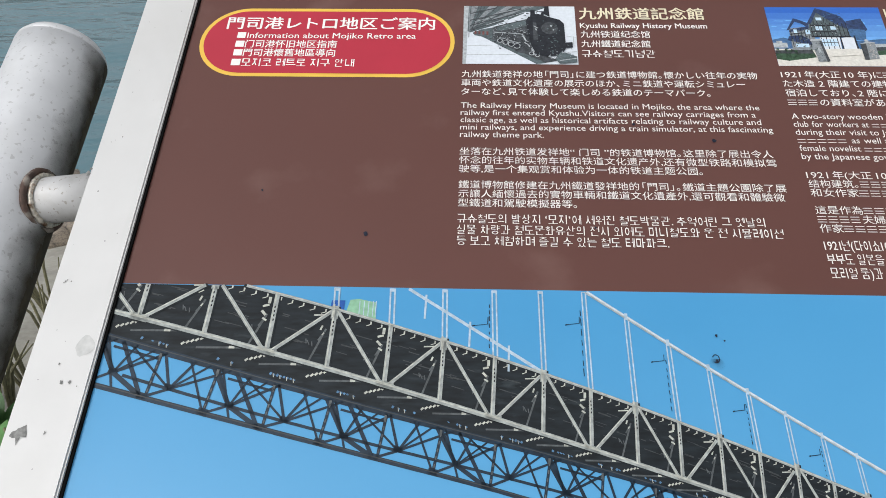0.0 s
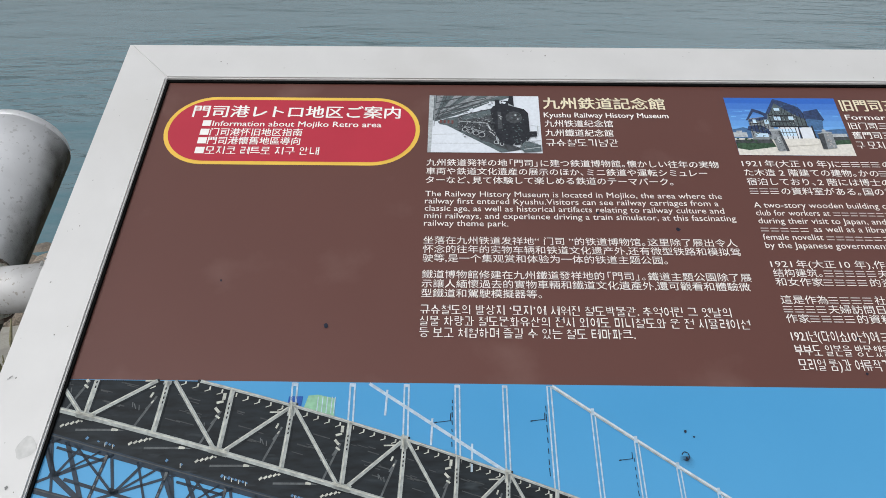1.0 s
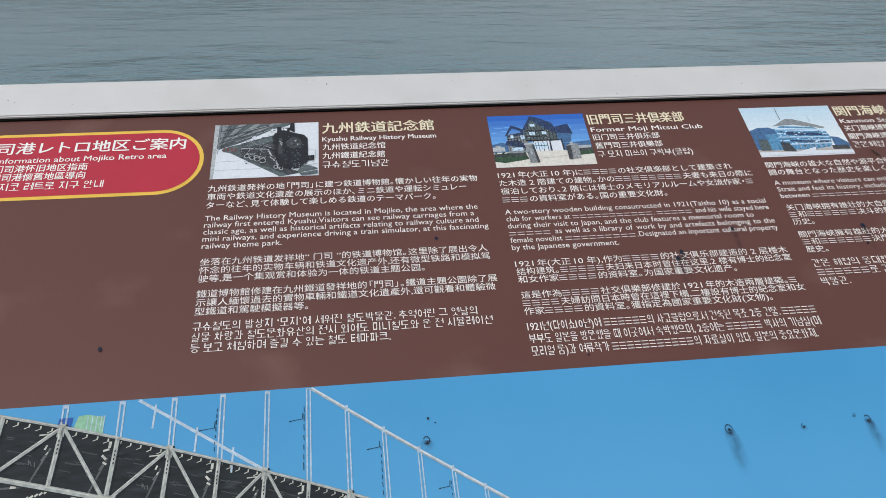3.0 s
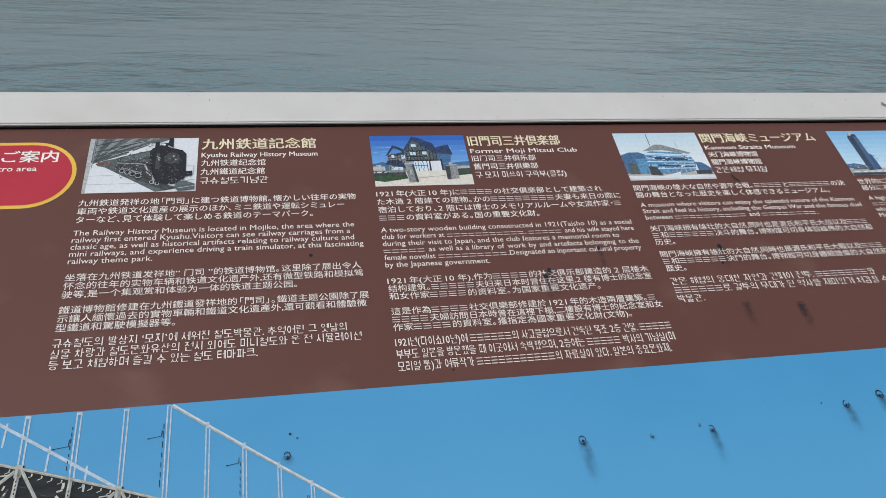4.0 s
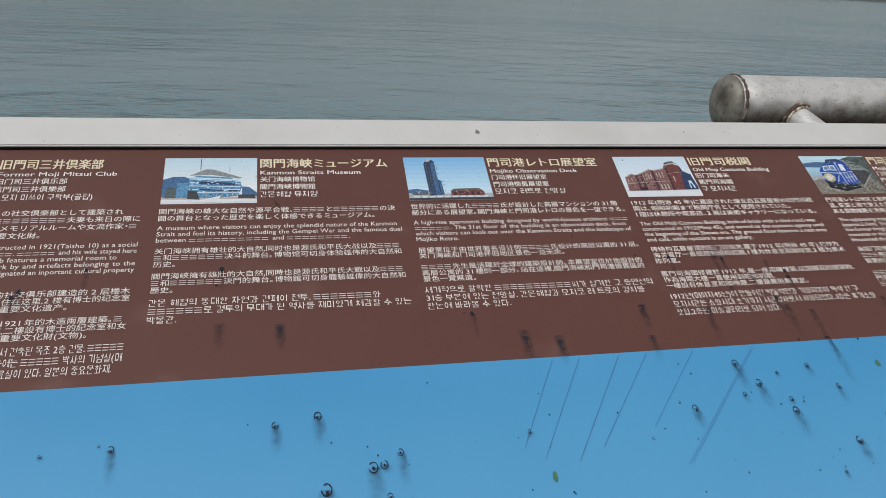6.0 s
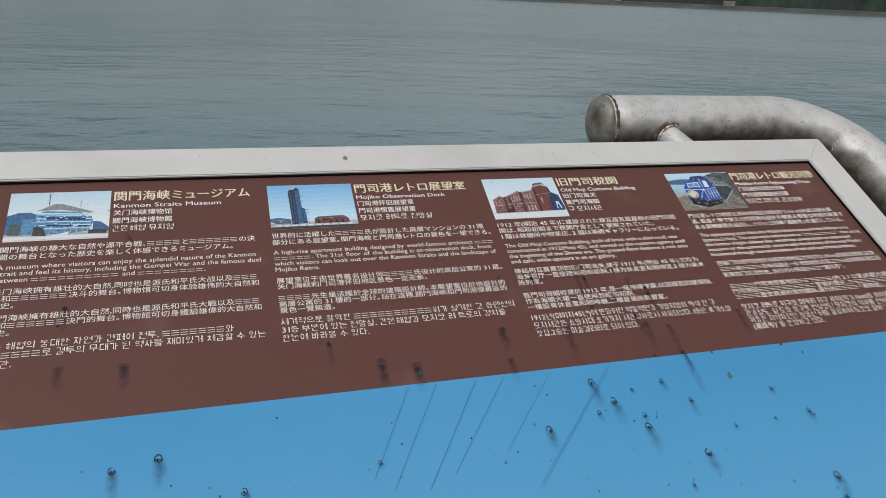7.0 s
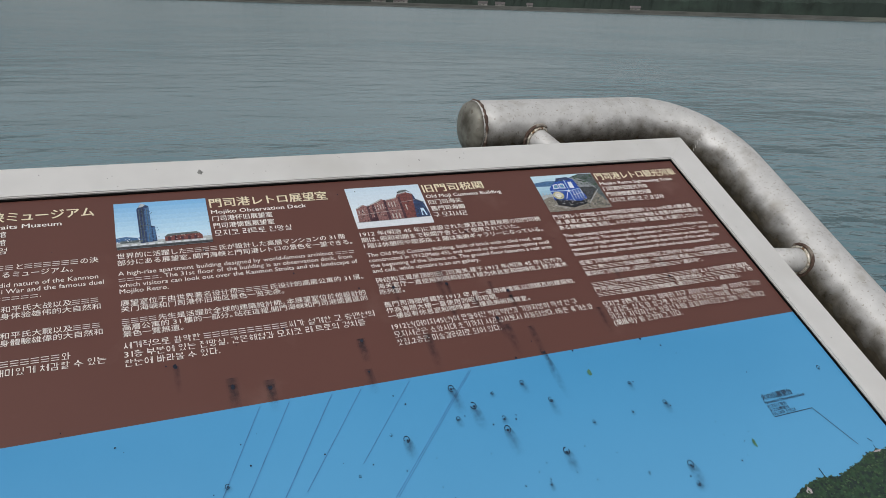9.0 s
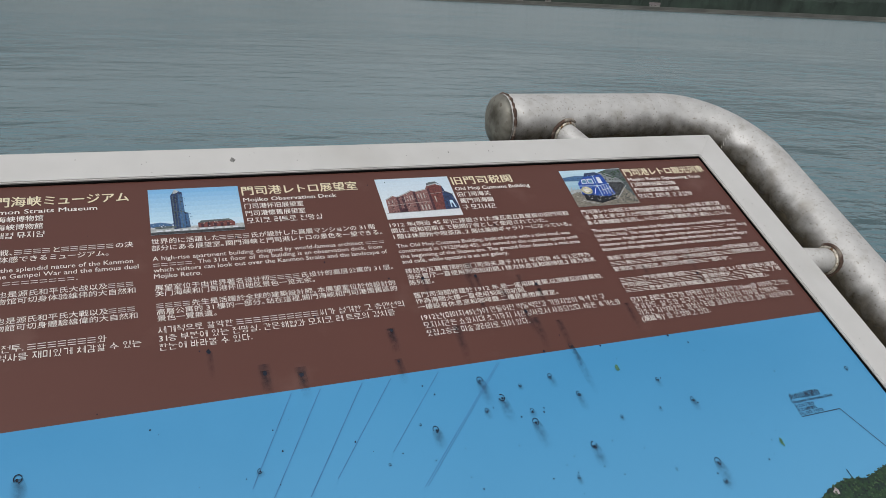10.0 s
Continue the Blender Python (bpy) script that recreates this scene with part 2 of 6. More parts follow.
BAND, BAND_R = -0.2862, -0.2822
brown_band = sheet("brown_band", [(0.001, TI - 0.001), (PANEL_W - 0.001, TI - 0.001), (PANEL_W + 0.012, BAND_R), (0.001, BAND)], 0.0003, BROWN, info_board, "dull brown printed band with white text")
picture = sheet("bridge_picture", [(0.001, BAND), (PANEL_W + 0.012, BAND_R), (PANEL_W + SKEW - 0.001, B0 + 0.001), (0.001, B0 + 0.001)], 0.0003, SKY_BLUE, info_board, "large printed photograph of a suspension bridge under blue sky")

# ---- steel pipe rails beside the board ----
PR = 0.03815
PIPE_V, PIPE_H, PIPE_U = 0.120, -0.029, 1.8545
BEND = 0.135


def bow(a, corner, b, radius, n=14):
    """Points from a to b round a corner of the given radius."""
    a, c, b = Vector(a), Vector(corner), Vector(b)
    d1, d2 = (a - c).normalized(), (b - c).normalized()
    half = d1.angle(d2) / 2
    reach = radius / math.tan(half)
    mid = c + (d1 + d2).normalized() * radius / math.sin(half)
    p, q = c + d1 * reach, c + d2 * reach
    pts = [a]
    u, w = p - mid, q - mid
    total = u.angle(w)
    for i in range(n + 1):
        k = i / n
        pts.append(mid + (u * math.sin((1 - k) * total) + w * math.sin(k * total)) / math.sin(total))
    return pts + [b]


def on_ground(u, v, h):
    """The spot on the ground right under a place of the board, in the board's frame."""
    p = BOARD @ Vector((u, v, h))
    return BOARD.inverted() @ Vector((p.x, p.y, 0.0))


def fine(pts, longest=0.03):
    out = [pts[0]]
    for a, b in zip(pts, pts[1:]):
        n = max(1, int((b - a).length / longest))
        out += [a + (b - a) * k / n for k in range(1, n + 1)]
    return out


def end_cap(start, inward, radius):
    """A shallow domed cap that closes a pipe, with its seam."""
    start, d = Vector(start), Vector(inward).normalized()
    bm = bmesh.new()
    tube(bm, [start - d * 0.0165 * math.sin(a) + d * 0.001 for a in (1.5, 1.2, 0.9, 0.6, 0.3, 0.0)], [radius * f for f in (0.25, 0.55, 0.78, 0.92, 0.985, 1.0)], 40)
    return bm


def rail_stub(rail, at_pipe, at_rim, radius):
    bm = bmesh.new()
    tube(bm, [at_pipe, at_rim], radius, 32)
    stub = part("stub", bm, PIPE, rail, "short steel tube between rail and board", True)
    d = (Vector(at_rim) - Vector(at_pipe)).normalized()
    spot = Vector(at_pipe) + d * (PR + 0.0005)
    bm = bmesh.new()
    torus(bm, spot, d, radius + 0.0012, 0.0022, 0.22, 60)
    part("weld", bm, WELD, stub, "lumpy bright weld bead", True)
    bm = bmesh.new()
    torus(bm, spot - d * 0.0030, d, radius + 0.0048, 0.0026, 0.10, 60)
    part("rust_ring", bm, RUST, stub, "brown heat and rust ring", True)


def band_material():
    """Brown-black dirt mixed with painted shade, ragged, washed-out edges, for a pipe's underside."""
    m = material("pipe_dirt_and_shade", (0.062, 0.052, 0.036), 0.8, grain=0.4, grain_scale=80, spec=0.15)
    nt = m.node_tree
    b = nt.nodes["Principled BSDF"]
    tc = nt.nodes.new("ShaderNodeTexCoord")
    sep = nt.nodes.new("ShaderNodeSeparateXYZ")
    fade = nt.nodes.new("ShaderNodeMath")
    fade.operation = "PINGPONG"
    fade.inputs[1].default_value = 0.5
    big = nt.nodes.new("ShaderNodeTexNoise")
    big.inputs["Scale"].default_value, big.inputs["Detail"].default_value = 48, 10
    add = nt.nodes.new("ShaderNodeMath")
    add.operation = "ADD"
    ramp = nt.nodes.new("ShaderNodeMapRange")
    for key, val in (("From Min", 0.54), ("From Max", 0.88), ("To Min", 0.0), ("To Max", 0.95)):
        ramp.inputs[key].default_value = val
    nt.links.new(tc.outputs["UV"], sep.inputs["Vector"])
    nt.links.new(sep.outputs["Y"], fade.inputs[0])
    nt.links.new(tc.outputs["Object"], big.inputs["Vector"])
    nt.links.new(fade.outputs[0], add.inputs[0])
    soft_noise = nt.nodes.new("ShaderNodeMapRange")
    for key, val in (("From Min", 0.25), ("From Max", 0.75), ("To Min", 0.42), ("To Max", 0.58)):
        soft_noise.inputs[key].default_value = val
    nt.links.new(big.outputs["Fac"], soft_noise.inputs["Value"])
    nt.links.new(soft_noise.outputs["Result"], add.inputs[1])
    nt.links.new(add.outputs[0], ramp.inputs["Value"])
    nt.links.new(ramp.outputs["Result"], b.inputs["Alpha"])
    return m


DIRT_SHADE = band_material()


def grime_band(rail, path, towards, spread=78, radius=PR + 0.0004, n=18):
    """A skin of dirt and painted shade along a pipe, on the side that faces the given way."""
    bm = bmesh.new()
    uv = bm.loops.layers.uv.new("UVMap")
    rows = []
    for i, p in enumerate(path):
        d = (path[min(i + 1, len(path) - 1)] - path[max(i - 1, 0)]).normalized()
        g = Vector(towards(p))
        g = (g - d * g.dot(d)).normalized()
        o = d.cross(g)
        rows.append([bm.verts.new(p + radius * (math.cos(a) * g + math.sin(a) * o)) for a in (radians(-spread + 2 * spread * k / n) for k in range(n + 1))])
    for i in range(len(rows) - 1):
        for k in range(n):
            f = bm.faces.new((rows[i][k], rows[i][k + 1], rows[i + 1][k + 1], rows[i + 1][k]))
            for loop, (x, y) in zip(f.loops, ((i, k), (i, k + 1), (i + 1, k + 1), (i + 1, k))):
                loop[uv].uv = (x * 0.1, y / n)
    part("grime_band", bm, DIRT_SHADE, rail, "brown-black dirt and painted shade along the pipe's underside", True)


rail = empty("pipe_rail", BOARD)
tagged(rail, "weathered grey steel pipe rail bent round the board's corner", "handrail")
bend = bow((1.457, PIPE_V, PIPE_H), (PIPE_U, PIPE_V, PIPE_H), (PIPE_U + 0.026, -0.55, PIPE_H), BEND)
foot = bow((PIPE_U + 0.026, -0.55, PIPE_H), (PIPE_U + 0.044, -1.00, PIPE_H), on_ground(PIPE_U + 0.044, -1.00, PIPE_H), 0.13)
bm = bmesh.new()
tube(bm, fine(bend + foot[1:]), PR, 48)
part("pipe", bm, PIPE, rail, "", True)
# dirt, and shade put into colour, along the pipe's lower board side
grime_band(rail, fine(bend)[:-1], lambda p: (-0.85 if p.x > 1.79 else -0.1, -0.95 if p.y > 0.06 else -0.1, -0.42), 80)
part("end_cap", end_cap((1.457, PIPE_V, PIPE_H), (1, 0, 0), PR), GRIMY_DARK_CAP, rail, "grimy domed steel end cap with a dark reflection painted in", True)
bm = bmesh.new()
torus(bm, (1.461, PIPE_V, PIPE_H), (1, 0, 0), PR, 0.0017, 0.7, 80)
part("seam", bm, RUST, rail, "rough dark weld seam", True)
rail_stub(rail, (1.537, PIPE_V, PIPE_H), (1.553, 0.036, -0.015), 0.0155)
rail_stub(rail, (PIPE_U + 0.012, -0.190, PIPE_H), (PANEL_W + 0.049, -0.190, -0.015), 0.0165)

LPIPE_U = -0.1245
left_rail = empty("pipe_rail", BOARD)
tagged(left_rail, "weathered grey steel pipe rail with a rusty weld", "handrail")
foot = bow((LPIPE_U, -0.053, PIPE_H), (LPIPE_U, -1.00, PIPE_H), on_ground(LPIPE_U, -1.00, PIPE_H), 0.13)
bm = bmesh.new()
tube(bm, fine(foot), PR, 48)
part("pipe", bm, CLEAN_PIPE, left_rail, "", True)
# darkens the side towards the board: shade in the colour, with some dirt
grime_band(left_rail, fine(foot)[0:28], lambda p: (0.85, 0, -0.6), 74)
part("end_cap", end_cap((LPIPE_U, -0.053, PIPE_H), (0, -1, 0), PR), CLEAN_PIPE, left_rail, "", True)
rail_stub(left_rail, (LPIPE_U, -0.205, PIPE_H), (-0.040, -0.205, -0.015), 0.0178)

# posts under the board
for x in (0.25, PANEL_W - 0.25):
    for y in (-0.08, -0.78):
        a = Vector((x, y, DEEP - 0.03))
        bm = bmesh.new()
        tube(bm, [Vector((x, y, DEEP + 0.002)), a, on_ground(x, y, DEEP - 0.03)], 0.03, 24)
        part("leg", bm, STEEL, info_board, "round steel leg", True)
    bm = bmesh.new()
    box(bm, (x - 0.02, -0.84, DEEP - 0.03), (x + 0.02, -0.02, DEEP - 0.001), 0.002)
    part("bearer", bm, STEEL, info_board)

# ---- printed matter on the panel ----
def ink(name, colour, grain=0.10, scale=160.0, rough=0.4):
    return material(name, colour, rough, grain=grain, grain_scale=scale, spec=0.34)


WHITE = ink("white_ink", (0.80, 0.78, 0.74), 0.05)
SMALL = ink("white_small_print", (0.77, 0.74, 0.70), 0.05)
CREAM = ink("cream_ink", (0.72, 0.66, 0.48), 0.06)
BLACK = ink("black_ink", (0.02, 0.022, 0.03), 0.2)
RED = ink("red_ink", (0.40, 0.024, 0.045), 0.06, 14)
YELLOW = ink("yellow_ink", (0.72, 0.46, 0.07), 0.06, 30)


def glyphs(body):
    """Corners and faces of a line set in the built-in font, one unit high."""
    cu = bpy.data.curves.new("glyphs", "FONT")
    cu.body, cu.resolution_u = body, 2
    ob = new("glyphs", cu)
    me = bpy.data.meshes.new_from_object(ob.evaluated_get(bpy.context.evaluated_depsgraph_get()))
    bpy.data.objects.remove(ob)
    bpy.data.curves.remove(cu)
    co = np.empty(len(me.vertices) * 3)
    me.vertices.foreach_get("co", co)
    faces = [tuple(p.vertices) for p in me.polygons]
    bpy.data.meshes.remove(me)
    return co.reshape(-1, 3), faces


LEADS = "ㄱㄲㄴㄷㄸㄹㅁㅂㅃㅅㅆㅇㅈㅉㅊㅋㅌㅍㅎ"
VOWELS = "ㅏㅐㅑㅒㅓㅔㅕㅖㅗㅘㅙㅚㅛㅜㅝㅞㅟㅠㅡㅢㅣ"
TAILS = ["", "ㄱ", "ㄲ", "ㄱㅅ", "ㄴ", "ㄴㅈ", "ㄴㅎ", "ㄷ", "ㄹ", "ㄹㄱ", "ㄹㅁ", "ㄹㅂ", "ㄹㅅ", "ㄹㅌ", "ㄹㅍ", "ㄹㅎ", "ㅁ", "ㅂ", "ㅂㅅ", "ㅅ", "ㅅㅅ", "ㅇ", "ㅈ", "ㅊ", "ㅋ", "ㅌ", "ㅍ", "ㅎ"]
PAIRS = {"ㄲ": "ㄱㄱ", "ㄸ": "ㄷㄷ", "ㅆ": "ㅅㅅ", "ㅃ": "ㅂㅂ", "ㅉ": "ㅈㅈ", "ㅘ": "ㅗㅏ", "ㅙ": "ㅗㅐ", "ㅚ": "ㅗㅣ", "ㅝ": "ㅜㅓ", "ㅞ": "ㅜㅔ", "ㅟ": "ㅜㅣ", "ㅢ": "ㅡㅣ"}
LETTERS = {}
BAR = "〓"


def letter(ch, box_to, out):
    """One letter of a syllable, fitted into a box (x0, y0, x1, y1)."""
    if ch not in LETTERS:
        LETTERS[ch] = glyphs(ch)
    co, faces = LETTERS[ch]
    x0, y0, x1, y1 = box_to
    c = co.copy()
    lo, hi = co.min(0), co.max(0)
    for axis, a, b in ((0, x0, x1), (1, y0, y1)):
        span = hi[axis] - lo[axis]
        if span < 0.2:
            c[:, axis] = (a + b) / 2 + (co[:, axis] - (lo[axis] + hi[axis]) / 2)
        else:
            c[:, axis] = a + (co[:, axis] - lo[axis]) / span * (b - a)
    out.append((c, faces))


def syllable(ch, x, out):
    """A Korean syllable set from its letters."""
    n = ord(ch) - 0xAC00
    lead, vowel, tail = LEADS[n // 588], VOWELS[n % 588 // 28], TAILS[n % 28]
    low = 0.30 if tail else -0.06
    top = 0.80
    pieces = PAIRS.get(lead, lead)
    flat = PAIRS.get(vowel, vowel)
    across = flat[0] in "ㅗㅛㅜㅠㅡ"
    upright = flat[-1] not in "ㅗㅛㅜㅠㅡ"
    right = 0.50 if upright else 0.80
    bottom = low + 0.40 * (top - low) if across else low + 0.04
    for k, p in enumerate(pieces):
        w = (right - 0.06) / len(pieces)
        letter(p, (x + 0.06 + k * w, bottom + 0.04, x + 0.06 + (k + 0.9) * w, top - 0.02), out)
    if across:
        letter(flat[0], (x + 0.02, low + 0.02, x + (0.58 if upright else 0.88), bottom - 0.02), out)
    if upright:
        letter(flat[-1], (x + 0.60, low, x + 0.86, top), out)
    for k, p in enumerate(tail):
        w = 0.68 / len(tail)
        letter(p, (x + 0.12 + k * w, -0.08, x + 0.12 + (k + 0.9) * w, 0.25), out)


FULL = glyphs("国国")[0][:, 0].max() - glyphs("国")[0][:, 0].max()
# punctuation set narrow: share of the square it moves left, share it takes up
NARROW = {"。": (0.0, 0.55), "、": (0.0, 0.55), "「": (0.42, 0.58), "」": (0.0, 0.55), "・": (0.22, 0.56), "ュ": (0.06, 0.88), "ョ": (0.08, 0.86), "ッ": (0.06, 0.88), "ト": (0.08, 0.90)}


def join(out):
    co, faces, n = [], [], 0
    for c, f in out:
        co.append(c)
        faces += [tuple(i + n for i in q) for q in f]
        n += len(c)
    return np.concatenate(co), faces


def wide(ch):
    return ord(ch) > 0x2E7F and not 0xAC00 <= ord(ch) <= 0xD7A3 and ch != BAR


def set_line(body):
    """Corners and faces of a whole line: square characters on their grid with narrow punctuation, Korean syllables from letters, the rest in runs."""
    latin = not any(wide(c) or 0xAC00 <= ord(c) <= 0xD7A3 for c in body)
    if latin and BAR not in body:
        return glyphs(body)
    digit = 1.0 if latin else 1.12
    out, x, other = [], 0.0, ""
    for ch in body + "\0":
        if ch not in " \0" + BAR and not 0xAC00 <= ord(ch) <= 0xD7A3 and not wide(ch):
            other += ch
            continue
        if other:
            c, f = glyphs(other)
            lo, hi = c[:, 0].min(), c[:, 0].max()
            out.append(((c - (lo, 0, 0)) * (digit, 1, 1) + (x + 0.04, 0, 0), f))
            x += (hi - lo) * digit + (0.14 if 0xAC00 <= ord(ch) <= 0xD7A3 else 0.08)
            other = ""
        if ch == " ":
            x += 0.30
        elif ch == BAR:
            for y in (0.02, 0.36) if latin else (0.02, 0.30, 0.60):
                out.append((np.array([(x, y, 0), (x + 0.76, y, 0), (x + 0.76, y + 0.07, 0), (x, y + 0.07, 0)]), [(0, 1, 2, 3)]))
            x += 0.94
        elif ch != "\0" and wide(ch):
            if ch not in LETTERS:
                LETTERS[ch] = glyphs(ch)
            c, f = LETTERS[ch]
            back, takes = NARROW.get(ch, (0.0, 1.0))
            out.append((c + (x - back * FULL, 0, 0), f))
            x += takes * FULL
        elif ch != "\0":
            syllable(ch, x + 0.03, out)
            x += 0.96
    return join(out)


def text(body, x, y, size, mat, parent, width=0.0, stretch=1.0, bold=0.009, height=0.0009, widest=0.0, flat=1.0):
    """One printed line, from its left end on the base line; returns the stretch that gave it its width."""
    co, faces = set_line(body)
    co = co * size * (1.0, flat, 1.0)
    n = len(co)
    left, right = co[:, 0].min(), co[:, 0].max()
    if width:
        stretch = width / (right - left)
    if widest:
        stretch = min(stretch, widest / (right - left))
    co[:, 0] = x + (co[:, 0] - left) * stretch
    co[:, 1] += y
    co[:, 2] = height
    if bold > 0.004:
        shift = bold * size
        co = np.concatenate([co + (dx * shift, dy * shift, dz) for dx, dy, dz in ((-1, 0.4, 0), (1, -0.4, 0.00002))])
        faces = faces + [tuple(i + n for i in f) for f in faces]
    me = bpy.data.meshes.new("text_line")
    me.from_pydata(co.tolist(), [], faces)
    me.materials.append(mat)
    ob = new("text_line", me)
    ob.parent = parent
    return stretch


def paragraph(lines, x, y, pitch, size, parent, width, ref=0, bold=0.0, flat=1.0):
    """Lines of one block; the line ref is set to the width and the others take its stretch."""
    s = text(lines[ref], x, y - ref * pitch, size, SMALL, parent, width, bold=bold, flat=flat)
    for k, line in enumerate(lines):
        if k != ref:
            text(line, x, y - k * pitch, size, SMALL, parent, stretch=s, bold=bold, widest=max(width, 0.2335), flat=flat)


# heading lozenge
def lozenge(name, x0, x1, y0, y1, height, mat, parent, label=""):
    r = (y1 - y0) / 2
    out = [(x1 - r + r * math.sin(a), (y0 + y1) / 2 + r * math.cos(a)) for a in (math.pi * k / 20 for k in range(21))]
    out += [(x0 + r - r * math.sin(a), (y0 + y1) / 2 - r * math.cos(a)) for a in (math.pi * k / 20 for k in range(21))]
    return sheet(name, out, height, mat, parent, label)


plate = lozenge("heading_plate", 0.0105, 0.2222, -0.0988, -0.0222, 0.0005, YELLOW, info_board, "red rounded heading plate with a yellow edge")
lozenge("red_field", 0.0140, 0.2187, -0.0953, -0.0257, 0.0007, RED, plate)
text("門司港レトロ地区ご案内", 0.0305, -0.0455, 0.0152, WHITE, plate, 0.1745, bold=0.02)
text("■Information about Mojiko Retro area", 0.041, -0.0570, 0.0088, WHITE, plate, 0.149, bold=0.008)
text("■门司港怀旧地区指南", 0.041, -0.0670, 0.0092, WHITE, plate, 0.0843, bold=0.014)
text("■門司港懷舊地區導向", 0.041, -0.0767, 0.0092, WHITE, plate, 0.0838, bold=0.014)
text("■모지코 레트로 지구 안내", 0.041, -0.0875, 0.0095, WHITE, plate, 0.1004, bold=0.014)

COLUMN, PITCH = 0.229, 0.25


def heading(k, title, tw, english, ew, hans, hw, hant, tradw, korean, kw):
    x = COLUMN + PITCH * k + 0.0962
    text(title, x, -0.0328, 0.0150, CREAM, brown_band, tw, bold=0.02)
    text(english, x, -0.0438, 0.0082, WHITE, brown_band, ew, bold=0.012)
    text(hans, x, -0.0541, 0.0085, WHITE, brown_band, hw)
    text(hant, x, -0.0648, 0.0085, WHITE, brown_band, tradw)
    text(korean, x, -0.0757, 0.0090, WHITE, brown_band, kw)


heading(0, "九州鉄道記念館", 0.1025, "Kyushu Railway History Museum", 0.1035, "九州铁道纪念馆", 0.0563, "九州鐵道紀念館", 0.0555, "규슈철도기념관", 0.0585)
heading(1, "旧門司三井倶楽部", 0.0945, "Former Moji Mitsui Club", 0.1093, "旧门司三井俱乐部", 0.0640, "舊門司三井俱樂部", 0.0640, "구 모지 미쓰이 구락부(클럽)", 0.0900)
heading(2, "関門海峡ミュージアム", 0.1349, "Kanmon Straits Museum", 0.1048, "关门海峡博物馆", 0.0560, "關門海峽博物館", 0.0560, "간몬해협 뮤지엄", 0.0575)
heading(3, "門司港レトロ展望室", 0.1306, "Mojiko Observation Deck", 0.1034, "门司港怀旧展望室", 0.0638, "門司港懷舊展望室", 0.0640, "모지코 레트로 전망실", 0.0806)
heading(4, "旧門司税関", 0.0812, "Old Moji Customs Building", 0.1013, "旧门司海关", 0.0434, "舊門司海關", 0.0434, "구 모지세관", 0.0436)
heading(5, "門司港レトロ観光列車", 0.1320, "Mojiko Retro Sightseeing Train", 0.1181, "门司港怀旧观光列车", 0.0712, "門司港懷舊觀光列車", 0.0712, "모지코 레트로 관광열차", 0.0860)


def blocks(k, rows):
    """The text blocks of a column, in five languages: lines, first base line, pitch, size, width, line of that width."""
    for (lines, y, pitch, size, width, ref), bold, flat in zip(rows, (0.0065, 0.0, 0.0, 0.0, 0.007), (0.95, 1.0, 0.91, 0.91, 0.95)):
        paragraph(lines, COLUMN + PITCH * k - 0.0003, y, pitch, size, brown_band, width, ref, bold, flat)


blocks(0, [
    (["九州鉄道発祥の地「門司」に建つ鉄道博物館。懐かしい往年の実物", "車両や鉄道文化遺産の展示のほか、ミニ鉄道や運転シミュレー", "ターなど、見て体験して楽しめる鉄道のテーマパーク。"], -0.0980, 0.0091, 0.0084, 0.2312, 0),
    (["The Railway History Museum is located in Mojiko, the area where the", "railway first entered Kyushu.Visitors can see railway carriages from a", "classic age, as well as historical artifacts relating to railway culture and", "mini railways, and experience driving a train simulator, at this fascinating", "railway theme park."], -0.1298, 0.0071, 0.0077, 0.2337, 3),
    (["坐落在九州铁道发祥地“ 门司 ”的铁道博物馆。这里除了展出令人", "怀念的往年的实物车辆和铁道文化遗产外,还有微型铁路和模拟驾", "驶等,是一个集观赏和体验为一体的铁道主题公园。"], -0.1742, 0.0080, 0.0083, 0.2305, 1),
    (["鐵道博物館修建在九州鐵道發祥地的「門司」。鐵道主題公園除了展", "示讓人緬懷過去的實物車輛和鐵道文化遺產外,還可觀看和體驗微", "型鐵道和駕駛模擬器等。"], -0.2042, 0.0079, 0.0083, 0.2310, 1),
    (["규슈철도의 발상지 ‘모지’에 세워진 철도박물관. 추억어린 그 옛날의", "실물 차량과 철도문화유산의 전시 외에도 미니철도와 운 전 시뮬레이션", "등 보고 체험하며 즐길 수 있는 철도 테마파크."], -0.2335, 0.0090, 0.0090, 0.2245, 1),
])
E8 = BAR * 8
